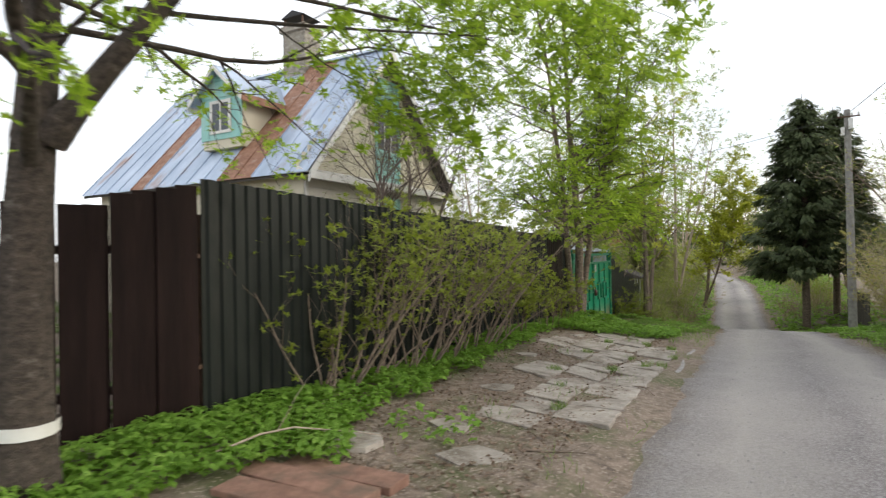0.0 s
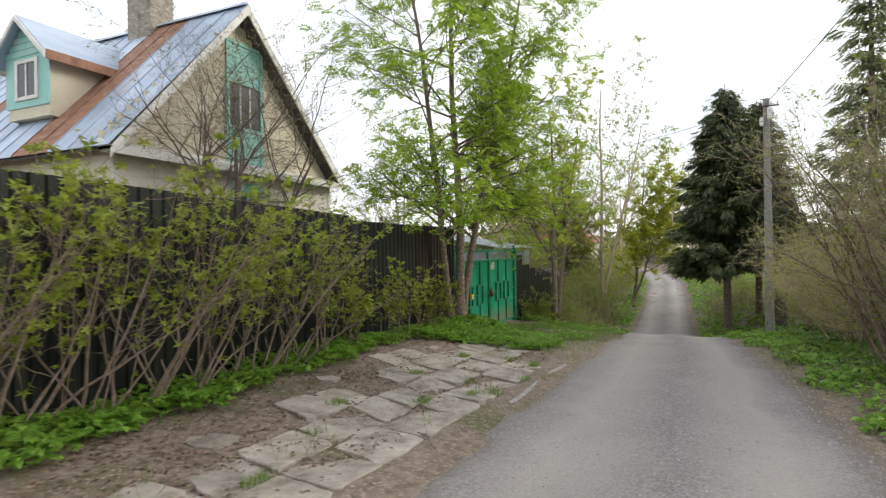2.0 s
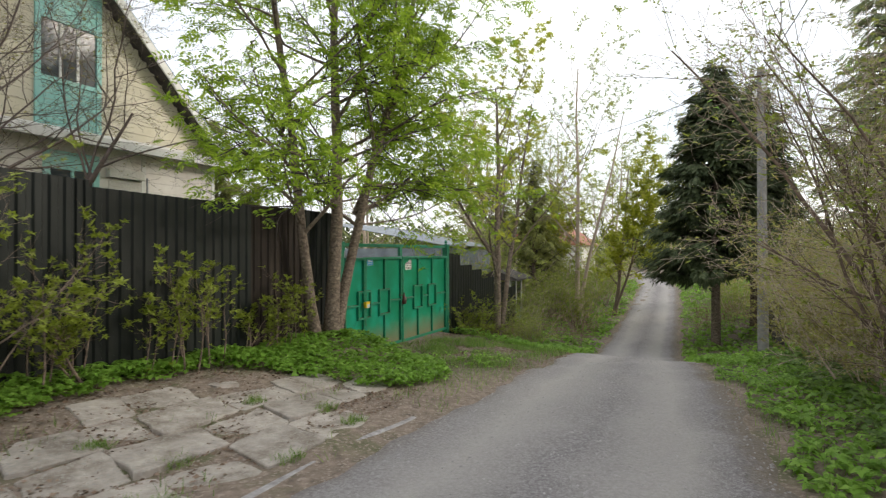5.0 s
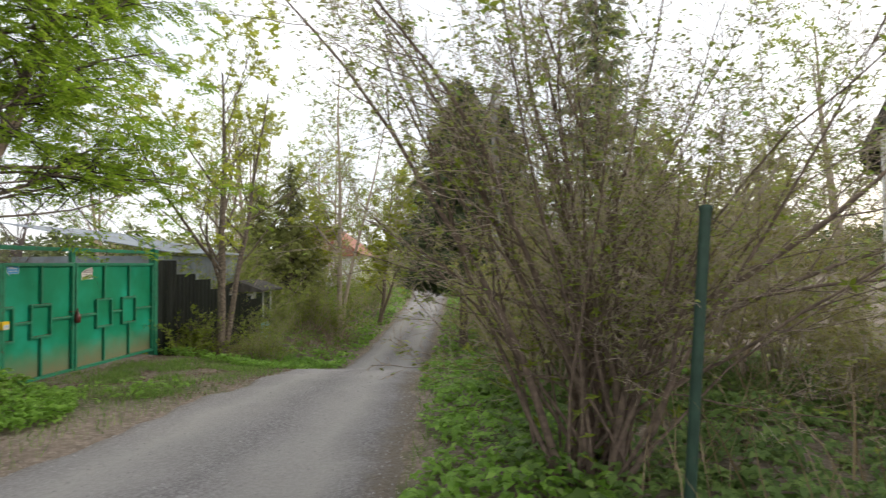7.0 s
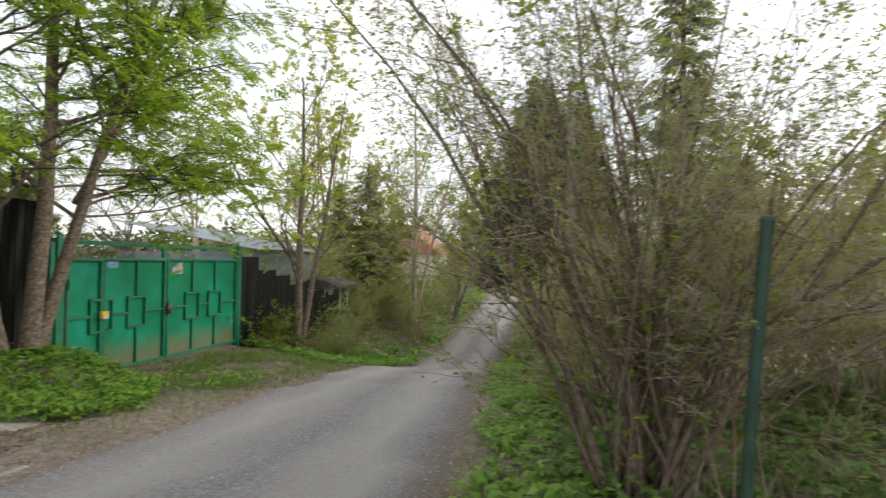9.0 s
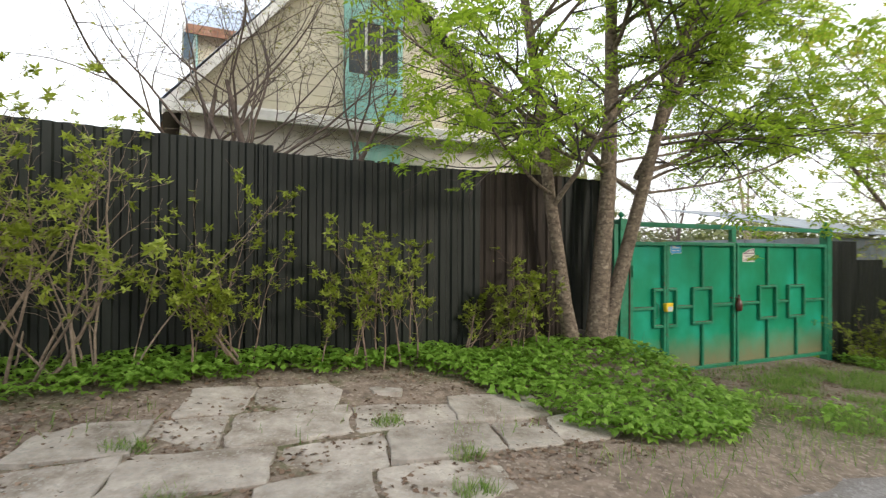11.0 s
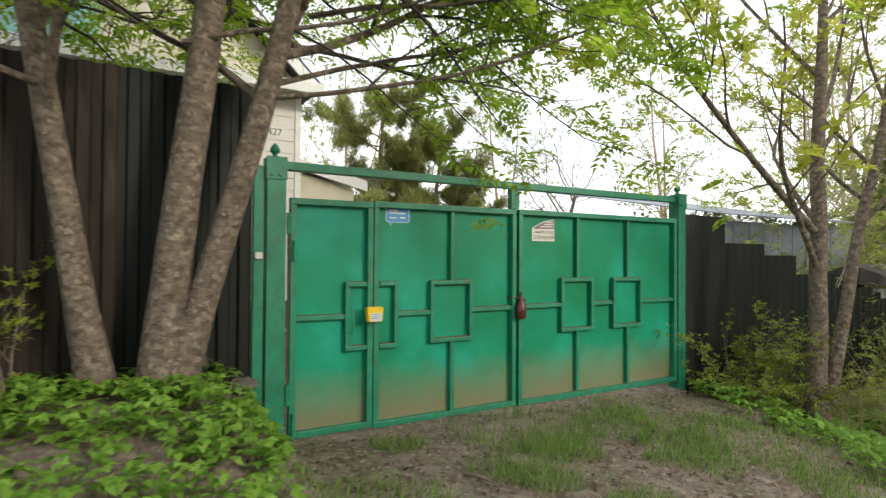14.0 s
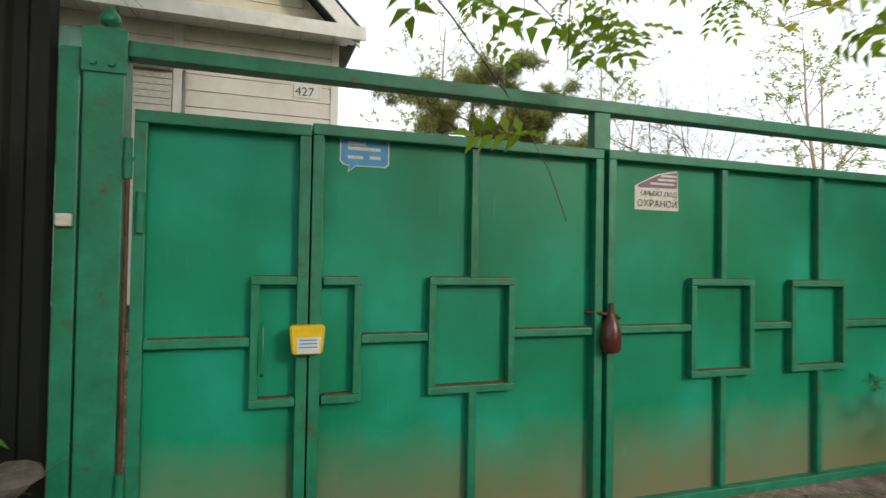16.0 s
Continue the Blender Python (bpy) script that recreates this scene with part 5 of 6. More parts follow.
part("painted_band", tube_mesh("painted_band", [([(0.025, 0.012, 0.42), (0.03, 0.014, 0.5)], [0.197, 0.194])], M_WHITE, 12), None, start_tree)

MP_SPEC = ((12, 0.04, 0.02, 11, 0.25, 45, 0.5), (8, 0.08, 0.03, 6, 0.25, 42, 0.5), (5, 0.1, 0.0, 4, 0.3, 40, 0.5), (4, 0.12, 0, 0, 0, 0, 0))
plant("maple_tree", -2.8, 20.3, gz(-2.8, 20.3) - 0.05,
      [(0, 0, 0, (-0.03, -0.02, 1), 7.0, 0.115), (0.05, 0.12, 0.3, (0.05, 0.3, 1), 6.6, 0.08), (-0.02, -0.02, 2.2, (-0.35, -0.65, 0.75), 4.2, 0.045)],
      MP_SPEC, 12, M_BARK, [dict(levels=(3,), per_metre=9, template=SPRIG, size=0.14, material=M_LEAF_MAPLE, spread=0.03)],
      "slender maple with sparse yellow-green young leaves", "tree", twig_bark=M_TWIG)

A_SPEC = ((6, 0.09, 0.02, 7, 0.5, 44, 1.15), (9, 0.14, 0.03, 6, 0.25, 48, 0.55), (6, 0.15, 0.03, 6, 0.15, 48, 0.5), (5, 0.14, 0.02, 4, 0.1, 45, 0.5), (3, 0.12, 0.0, 0, 0, 0, 0))
for i, (ax, ay, seed, hh) in enumerate(((-6.8, 10.65, 3, 3.7), (-6.8, 9.2, 9, 3.5), (-12.0, 25.3, 14, 3.9), (-10.5, 22.5, 18, 2.2))):
    plant("apple_tree", ax, ay, gz(ax, ay) - 0.05, [(0, 0, 0, (0.05, 0.05, 1), hh, 0.13), (0.02, 0, 0.5, (-0.2, 0.5, 0.8), hh, 0.09)], A_SPEC, seed, M_FRUITWOOD,
          [dict(levels=(3, 4), per_metre=3.5, template=LEAF, size=0.045, material=M_LEAF_TAN, spread=0.012, name="crown")],
          "bare dark fruit tree with swelling buds in the garden", "tree", "bare fruit trees", sides=(7, 5, 4, 3, 3))

LI_SPEC = ((8, 0.09, 0.02, 6, 0.25, 36, 0.4), (5, 0.12, 0.05, 4, 0.2, 40, 0.5), (4, 0.12, 0.05, 0, 0, 0, 0))
rl = random.Random(7)


def shrub_stems(seed, n, tall, lean):
    rg = np.random.default_rng(seed)
    st = []
    for _ in range(n):
        a = rg.uniform(0, 2 * math.pi)
        st.append((0.14 * math.cos(a), 0.25 * math.sin(a), 0, (lean * 0.6 * math.cos(a) + 0.1, lean * math.sin(a) + 0.12, 1), rg.uniform(0.65, 1.0) * tall, rg.uniform(0.01, 0.02)))
    return st


def shrub_row(spots, kinds, leafy, low, size, label, group):
    """Shrubs along the fence: three built, the rest copied."""
    made = []
    for i, (yy, sc) in enumerate(spots):
        xx = -3.56 + rl.uniform(-0.08, 0.1)
        m = pose(xx, yy, gz(xx, yy) - 0.03, 0, 0, rl.choice((0, 180)) + rl.uniform(-28, 28))
        if i < len(kinds):
            seed, n, tall, lean = kinds[i]
            ob = plant("lilac_shrub", 0, 0, 0, shrub_stems(seed, n, tall, lean), LI_SPEC, seed, M_TWIG if low < 0.5 else M_STEM,
                       [dict(levels=(1, 2), per_metre=leafy, template=SPRIG, size=size, material=M_LEAF_LILAC, spread=0.02, tip=0.5, pitch=(-0.2, 0.7)),
                        dict(levels=(0,), per_metre=leafy * low, template=SPRIG, size=size, material=M_LEAF_LILAC, spread=0.03, pitch=(-0.2, 0.7), name="low_foliage")],
                       label, "shrub", group, split=1)
            ob.matrix_basis = m
            made.append(ob)
        else:
            ob = copy_thing(made[i % len(kinds)], m)
        ob.scale = (sc, sc, sc)


shrub_row([(4.1, 1.0), (4.7, 1.1), (5.3, 1.05), (5.8, 1.12), (6.4, 1.1), (6.9, 1.0), (7.4, 1.05), (8.0, 1.0), (8.6, 0.9)],
          ((31, 8, 2.5, 0.55), (32, 7, 2.3, 0.75), (33, 8, 2.45, 0.45)), 2.7, 0.06, 0.075, "many-stemmed shrub with yellow-green young leaves by the fence", "shrubs along the fence")
shrub_row([(9.3, 0.9), (10.0, 1.0), (10.6, 0.85), (11.1, 0.95), (11.9, 0.75), (12.5, 0.9), (13.15, 0.7), (3.75, 0.9), (10.3, 0.7), (11.45, 0.9), (12.2, 0.6), (12.85, 0.75), (9.65, 0.8)],
          ((41, 3, 1.5, 0.45), (42, 3, 1.25, 0.55), (43, 2, 1.6, 0.3)), 5.0, 0.9, 0.085, "young shrub with a few upright leafy shoots by the fence", "young shrubs by the fence")

# the large bush on the other verge
rg = np.random.default_rng(50)
st = []
for i in range(48):
    a, a2, lean, r = rg.uniform(0, 2 * math.pi), rg.uniform(0, 2 * math.pi), rg.random(), 0.33 * math.sqrt(rg.random())
    st.append((r * math.cos(a), 0.8 * r * math.sin(a), 0, (0.74 * lean * math.cos(a2) + 0.45 * r * math.cos(a) + 0.05, 0.42 * lean * math.sin(a2) + 0.4 * r * math.sin(a), 1), rg.uniform(1.5, 4.0), 0.01 + 0.022 * rg.random() ** 1.5))
st += [(-0.12, 0, 0.8, (-0.66, -0.05, 0.95), 2.7, 0.026), (-0.12, -0.1, 0.6, (-0.5, -0.1, 1), 3.0, 0.022), (-0.1, 0.1, 1.0, (-0.85, 0.2, 0.7), 1.9, 0.018), (0.12, 0, 0.9, (0.95, -0.05, 0.75), 3.0, 0.024), (0.15, 0.1, 0.7, (0.9, 0.1, 0.8), 3.2, 0.022),
       (0.14, 0.05, 1.0, (1.0, 0.0, 0.4), 2.6, 0.018), (-0.15, 0.0, 0.6, (-1.0, 0.0, 0.35), 1.3, 0.007), (-0.15, -0.1, 0.7, (-1.0, -0.2, 0.2), 1.1, 0.006), (0.1, -0.1, 0.6, (0.9, -0.2, 0.2), 1.6, 0.008)]
B_SPEC = ((12, 0.085, -0.012, 10, 0.32, 38, 0.38), (7, 0.1, 0.02, 6, 0.12, 42, 0.5), (5, 0.12, 0.012, 2, 0.2, 40, 0.55), (3, 0.12, 0, 0, 0, 0, 0))
plant("honeysuckle_bush", 4.02, 11.4, gz(4.02, 11.4) - 0.05, st, B_SPEC, 51, M_STEM,
      [dict(levels=(2, 3), per_metre=10, template=LEAF, size=0.042, material=M_LEAF_BUSH, spread=0.018, name="crown"),
       dict(levels=(1,), per_metre=1.6, template=SPRIG, size=0.055, material=M_LEAF_LILAC, spread=0.03, name="foliage"),
       dict(levels=(0,), per_metre=1.8, template=SPRIG, size=0.08, material=M_LEAF_LILAC, spread=0.06, name="low_foliage")],
      "tall vase-shaped bush with brown stems and tiny leaves", "bush", twig_bark=M_TWIG_GREY, sides=(7, 4, 3, 3), split=1)
rg = np.random.default_rng(60)
st = []
for i in range(26):
    a, s = rg.uniform(0, 2 * math.pi), rg.uniform(0.1, 1.0)
    st.append((0.6 * s * math.cos(a), 0.6 * s * math.sin(a), 0, (0.75 * s * math.cos(a), 0.75 * s * math.sin(a), 1), rg.uniform(1.6, 3.1), rg.uniform(0.012, 0.025)))
T_SPEC = ((8, 0.08, 0.0, 8, 0.15, 40, 0.45), (5, 0.12, 0.02, 5, 0.15, 42, 0.5), (4, 0.12, 0.0, 0, 0, 0, 0))
tan = plant("budding_bush", 5.0, 14.6, gz(5.0, 14.6) - 0.05, st, T_SPEC, 61, M_TWIG_GREY,
            [dict(levels=(1, 2), per_metre=8, template=SPRIG_FAR, size=0.085, material=M_LEAF_TAN, spread=0.05)],
            "dense tan bush just coming into leaf", "bush", "bushes along the verge", sides=(5, 3, 3), split=1)
for bx, by, sc, rot in ((4.1, 14.1, 0.72, 40), (4.0, 17.0, 0.8, 110), (5.6, 16.9, 1.05, 70), (5.0, 20.2, 1.0, 150), (5.9, 22.6, 1.1, 200), (7.2, 15.6, 1.0, 250), (7.8, 19, 1.2, 20), (6.9, 13.4, 0.5, 300)):
    ob = copy_thing(tan, pose(bx, by, gz(bx, by) - 0.05, 0, 0, rot))
    ob.scale = (sc, sc, sc)


def conifer(name, x, y, tall, wide, seed, needles, template, label, size=0.5, low=0.06, droop=-0.25, whorl=0.32, dense=1.0, per=7):
    """A conifer: straight trunk, whorls of drooping branches, needle sprays."""
    rng = np.random.default_rng(seed)
    ob = thing(name, x, y, gz(x, y) - 0.05, label, "tree")
    part("trunk", tube_mesh("trunk", [([(0, 0, 0), (0.03, 0, tall * 0.5), (0, 0.02, tall)], [tall * 0.016, tall * 0.01, 0.01])], M_BARK, 8), None, ob)
    lines, pos, yaw, pit, siz = [], [], [], [], []
    h = tall * low
    while h < tall * 0.985:
        f = h / tall
        reach = wide * (1 - f) ** 0.72 * (0.75 + 0.25 * min(1, f / 0.15))
        for _ in range(per):
            a = rng.uniform(0, 2 * math.pi)
            ln_ = reach * rng.uniform(0.65, 1.12) + 0.08
            n = 6
            s = np.linspace(0, 1, n)
            r = s * ln_
            z = h + rng.uniform(-0.1, 0.1) + ln_ * (droop * s + 0.22 * s ** 3 + 0.3 * f * s)
            p = np.stack([r * math.cos(a), r * math.sin(a), z], 1)
            lines.append((p, np.linspace(0.012 + 0.012 * ln_, 0.004, n)))
            m = max(3, int(ln_ * 7 * dense))
            g = rng.uniform(0.12, 1.0, m)
            q = np.stack([np.interp(g, s, p[:, c]) for c in range(3)], 1)
            q[:, 2] -= rng.uniform(0, 0.08, m)
            q += rng.normal(0, 0.04, (m, 3))
            pos.append(q)
            side = rng.choice((-1, 1), m) * rng.uniform(0.2, 1.0, m) * (1.1 - g)
            yaw.append(a - math.pi / 2 + side)
            pit.append(rng.uniform(-0.65, 0.0, m))
            siz.append(size * rng.uniform(0.6, 1.15, m) * (0.45 + 0.55 * min(1.0, ln_)))
        h += whorl * rng.uniform(0.7, 1.2) * (0.6 + 0.6 * (1 - f))
    tagged(part("branch_wood", tube_mesh("branch_wood", lines, M_TWIG_DARK, 3), None, ob), kind="stuff")
    pos, yaw, pit, siz = map(np.concatenate, (pos, yaw, pit, siz))
    v, fc = scatter(template, pos, yaw, pit, rng.normal(0, 0.35, len(pos)), siz)
    tagged(part("crown", mesh_of("crown", v, fc, needles), None, ob), kind="stuff")
    return ob


conifer("spruce_tree", 2.6, 28.4, 10.4, 2.75, 70, M_SPRUCE, NEEDLE_SPRAY, "tall dark green spruce beside the lane", per=14, dense=1.6, low=0.26, whorl=0.28)
conifer("spruce_tree", 4.0, 31.0, 9.8, 2.4, 71, M_SPRUCE, NEEDLE_SPRAY, "second dark spruce close behind the first", per=13, dense=1.6, low=0.24)
conifer("larch_tree", 7.4, 27.5, 14.5, 2.5, 72, M_LARCH, NEEDLE_SPRAY, "feathery larch in pale new needles", droop=-0.1, dense=1.0, whorl=0.42, per=7)
conifer("thuja_tree", -4.6, 30.2, 6.8, 1.5, 73, M_PINE, NEEDLE_SPRAY, "olive-green conical conifer behind the gardens", droop=0.3, per=9, dense=1.3, size=0.42)
conifer("thuja_tree", -7.5, 34.0, 6.0, 1.5, 74, M_PINE, NEEDLE_SPRAY, "olive-green conical conifer further down the slope", droop=0.3, per=9, dense=1.2, size=0.42)
plant("pine_tree", -17.0, 21.0, gz(-17.0, 21.0) - 0.1, [(0, 0, 0, (0.02, 0.04, 1), 7.6, 0.2), (0.5, 1.6, 0, (0.05, 0.1, 1), 6.6, 0.16)],
      ((10, 0.03, 0.02, 22, 0.2, 68, 0.42), (6, 0.1, 0.03, 8, 0.2, 45, 0.45), (4, 0.12, 0.06, 5, 0.2, 45, 0.4), (3, 0.1, 0.08, 0, 0, 0, 0)), 75, M_BARK,
      [dict(levels=(2, 3), per_metre=26, template=NEEDLE_TUFT, size=0.25, material=M_PINE, spread=0.05, pitch=(0.0, 1.2))],
      "broad olive-green pine behind the house", "tree", sides=(8, 5, 3, 3))

F_SPEC = ((10, 0.03, 0.02, 13, 0.2, 45, 0.42), (5, 0.09, 0.03, 6, 0.2, 42, 0.5), (3, 0.1, -0.02, 3, 0.2, 40, 0.5), (2, 0.1, -0.04, 0, 0, 0, 0))
birch = plant("birch_tree", -3.2, 32.6, gz(-3.2, 32.6) - 0.1, [(0, 0, 0, (0.02, 0.0, 1), 11.5, 0.13), (0.1, 0.1, 0.2, (0.14, 0.1, 1), 9.5, 0.1)], F_SPEC, 80, M_TWIG_GREY,
              [dict(levels=(2, 3), per_metre=3.5, template=SPRIG_FAR, size=0.19, material=M_LEAF_FAR, spread=0.04)],
              "slender birch with thin spring foliage", "tree", "far deciduous trees", twig_bark=M_TWIG, sides=(6, 4, 3, 3), split=1)
yellow = plant("yellow_maple", -1.95, 36.0, gz(-1.95, 36.0) - 0.1, [(0, 0, 0, (0.12, 0.0, 1), 7.6, 0.12), (0.1, 0, 0.5, (0.42, -0.1, 1), 6.2, 0.08)], F_SPEC, 82, M_TWIG,
               [dict(levels=(2, 3), per_metre=11, template=SPRIG_FAR, size=0.28, material=M_LEAF_MAPLE, spread=0.06)],
               "bright yellow-green maple further down the lane", "tree", "far deciduous trees", sides=(6, 4, 3, 3), split=1)
rt = random.Random(15)
far_spots = [(-5.6, 33.5, 0.75), (-7.6, 30.5, 0.7), (-6.5, 41, 0.9), (-9.5, 37, 1.0), (-13, 44, 1.0), (1.5, 62, 0.9), (6, 44, 1.0), (9.5, 38, 1.1), (-1.0, 75, 1.1), (-17, 36, 1.0), (-22, 30, 0.9), (-5, 58, 1.1), (12, 30, 1.1), (13.5, 24, 0.9), (15, 12, 0.8), (-15, 52, 1.2), (4.5, 54, 1.0), (-10.5, 60, 1.2), (17, 40, 1.2), (-28, 24, 1.1)]
for i, (fx, fy, sc) in enumerate(far_spots):
    ob = copy_thing(birch if i % 3 or fx < -8 else yellow, pose(fx, fy, gz(fx, fy) - 0.1, 0, 0, rt.uniform(0, 360)))
    ob.scale = (sc, sc, sc * rt.uniform(0.85, 1.05))

# brushwood along the far verges
far_bushes = [(-5.6, 28.0, 1.2), (-3.7, 29.6, 0.85), (-4.4, 33.2, 1.1), (-6.6, 24.6, 1.1), (-3.9, 26.6, 0.6), (-5.4, 24.2, 0.95), (-6.2, 31.5, 1.3), (-2.7, 30.2, 0.7), (-8.2, 27.6, 1.3), (-3.0, 39, 1.0), (-3.3, 24.2, 0.55), (-4.2, 28.2, 0.6), (-3.2, 35, 0.7), (-4.5, 40, 0.8), (3.6, 35, 0.7), (3.2, 41, 0.8), (-3.6, 47, 0.9), (2.5, 50, 0.9), (-6, 26.5, 0.7), (-7, 29, 0.8), (-0.5, 68, 1.2), (-6, 70, 1.3), (5, 66, 1.2), (3.6, 58, 1.0), (-9, 33, 0.9), (-5.2, 52, 1.0)]
tan2 = plant("verge_bush", -2.6, 22.6, gz(-2.6, 22.6) - 0.05, st, ((6, 0.08, 0.0, 6, 0.15, 40, 0.45), (4, 0.12, 0.02, 3, 0.15, 42, 0.5), (3, 0.12, 0.0, 0, 0, 0, 0)), 63, M_TWIG_GREY,
             [dict(levels=(1, 2), per_metre=4, template=SPRIG_FAR, size=0.15, material=M_LEAF_FAR, spread=0.06)],
             "loose brushwood with fresh green leaves on the verge", "bush", "brushwood on the far verges", sides=(4, 3, 3), split=1)
tan2.scale = (0.45, 0.45, 0.45)
for bx, by, sc in far_bushes:
    ob = copy_thing(tan2, pose(bx, by, gz(bx, by) - 0.05, 0, 0, rt.uniform(0, 360)))
    ob.scale = (sc, sc, sc)
gs = np.random.default_rng(66)
st = []
for i in range(34):
    a, q = gs.uniform(0, 2 * math.pi), gs.random()
    st.append((0.3 * q * math.cos(a), 0.3 * q * math.sin(a), 0, (0.9 * q * math.cos(a) + 0.15, 0.9 * q * math.sin(a) + 0.2, 0.9), gs.uniform(0.6, 1.35), gs.uniform(0.006, 0.012)))
plant("meadowsweet_shrub", -3.45, 20.15, gz(-3.45, 20.15) - 0.04, st, ((8, 0.08, -0.05, 7, 0.2, 40, 0.4), (5, 0.12, 0.0, 4, 0.2, 42, 0.5), (3, 0.1, 0, 0, 0, 0, 0)), 67, M_TWIG,
      [dict(levels=(0, 1, 2), per_metre=16, template=SPRIG, size=0.055, material=M_LEAF_LILAC, spread=0.02)],
      "low arching shrub with small olive-green leaves beside the gate", "shrub", sides=(5, 3, 3), split=1)
st = []
for i in range(60):
    st.append((gs.normal(0, 0.16), gs.normal(0, 0.16), 0, (0.35 + gs.normal(0, 0.25), 0.75 + gs.normal(0, 0.25), 0.75), gs.uniform(0.9, 1.6), 0.005))
plant("broom_bush", -3.1, 20.55, gz(-3.1, 20.55) - 0.04, st, ((9, 0.03, -0.09, 3, 0.4, 20, 0.4), (4, 0.05, -0.08, 0, 0, 0, 0)), 68, M_BROOM,
      [dict(levels=(0, 1), per_metre=9, template=LEAF, size=0.045, material=M_LEAF_LILAC, spread=0.012)],
      "bowed clump of thin yellow-green stems beside the fence", "shrub", sides=(4, 3), split=0)


# woods that close the view down the lane
rw = np.random.default_rng(85)
n = 7000
wx, wy = rw.uniform(-95, 95, n), rw.uniform(82, 125, n)
crowns = 5.5 + 2.2 * np.sin(0.21 * wx + 1) + 1.6 * np.sin(0.57 * wx) * np.cos(0.13 * wy) + 1.1 * np.sin(1.3 * wx + 0.4 * wy)
wz = height(wx, wy) + crowns * rw.random(n) ** 0.7
v, f = scatter(SPRIG_FAR, np.stack([wx, wy, wz], 1), rw.uniform(0, 6.28, n), rw.uniform(-0.8, 0.8, n), rw.normal(0, 0.6, n), rw.uniform(1.0, 2.2, n))
tagged(new("far_woods", mesh_of("far_woods", v, f, M_LEAF_WOODS)), "distant green woods at the end of the lane", "woods", kind="stuff")


# ---- ground cover ----
def carpet(name, label, regions, template, size, material, low, high, seed, pitch=(-0.35, 0.35), category="weeds", spread=0.0):
    """Leaves of low plants. regions: (x0, x1, y0, y1, per square metre, inside)."""
    rng = np.random.default_rng(seed)
    pts = []
    for x0, x1, y0, y1, dens, inside in regions:
        n = int(dens * (x1 - x0) * (y1 - y0))
        x, y_ = rng.uniform(x0, x1, n), rng.uniform(y0, y1, n)
        patch = np.sin(2.1 * x + 0.7 * y_) * np.cos(1.3 * y_ - 0.9 * x) + 0.6 * np.sin(4.7 * x - 2.9 * y_)
        keep = inside(x, y_) & (rng.random(n) < np.clip(0.85 + 0.4 * patch, 0.1, 1))
        pts.append(np.stack([x[keep], y_[keep]], 1))
    p = np.concatenate(pts)
    n = len(p)
    bushy = 0.5 + 0.5 * np.sin(3.3 * p[:, 0] + 1.9 * p[:, 1]) * np.cos(2.7 * p[:, 1] - 1.1 * p[:, 0])
    z = height(p[:, 0], p[:, 1]) + low + (high - low) * rng.random(n) * (0.45 + 0.75 * bushy)
    v, f = scatter(template, np.column_stack([p, z]), rng.uniform(0, 2 * np.pi, n), rng.uniform(*pitch, n), rng.normal(0, 0.3, n), size * rng.uniform(0.55, 1.2, n))
    return tagged(new(name, mesh_of(name, v, f, material)), label, category, kind="stuff")


def strip_edge(y_):
    return np.interp(y_, [0, 2, 2.6, 3.9, 5.1, 6.3, 7.6, 9.3, 10.4, 11.3, 11.7, 12.0, 12.6, 13.6, 14.1, 14.5], [-2.3, -2.75, -2.4, -2.75, -2.85, -2.95, -3.1, -3.1, -3.35, -3.3, -2.7, -1.6, -1.05, -1.05, -1.7, -2.7]) + 0.1 * np.sin(3.1 * y_) + 0.07 * np.sin(7.3 * y_)


carpet("ground_elder", "fresh green ground elder carpet along the fence", [
    (-3.86, -0.6, 0.3, 14.55, 780, lambda x, y_: (x < strip_edge(y_)) & ((y_ < 13.2) | (np.sin(11 * x + 2 * y_) * np.cos(9 * y_ - 3 * x) > -0.4)) & ~((y_ < 2.7) & (x < -3.9 - 0.27 * (2.6 - y_)))),
    (-3.7, -0.4, 17.2, 24.5, 360, lambda x, y_: (x < CXY(y_) - WXY(y_) - 0.3) & (y_ > 19.15 - 0.2 * (x + 3.4) + 0.12 * np.sin(5 * x))),
    (-2.9, -0.4, 13.9, 15.4, 60, lambda x, y_: (y_ < 14.5 + 0.6 * (x + 2.2)) & (x < CXY(y_) - WXY(y_) - 0.25)),
    (-2.9, -1.2, 2.4, 4.2, 260, lambda x, y_: np.sin(2.2 * x + 1.7 * y_) * np.cos(2.9 * y_ - x) > 0.42),
], ELDER, 0.11, M_WEED, 0.05, 0.2, 90, (-0.2, 0.2))
carpet("verge_herbs", "green herbs crowding the verge under the bushes", [
    (1.8, 4.6, 2.0, 24.5, 260, lambda x, y_: (x > CXY(y_) + WXY(y_) + 0.12 + 0.12 * np.sin(2.7 * y_)) & (x < CXY(y_) + WXY(y_) + 1.25)),
], ELDER, 0.12, M_WEED, 0.03, 0.17, 91)
# undergrowth leaves carry the bushes' shade in their darker green
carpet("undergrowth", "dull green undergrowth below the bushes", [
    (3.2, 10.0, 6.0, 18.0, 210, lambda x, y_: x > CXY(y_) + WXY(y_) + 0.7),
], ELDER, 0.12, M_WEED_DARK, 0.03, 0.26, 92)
carpet("far_greenery", "grassy green banks beyond the rise", [
    (-9.0, 6.0, 22.0, 60.0, 26, lambda x, y_: (np.abs(x - CXY(y_)) > WXY(y_) + 0.15) & (x > -9)),
], ELDER_FAR, 0.28, M_WEED, 0.03, 0.22, 93, category="grass")
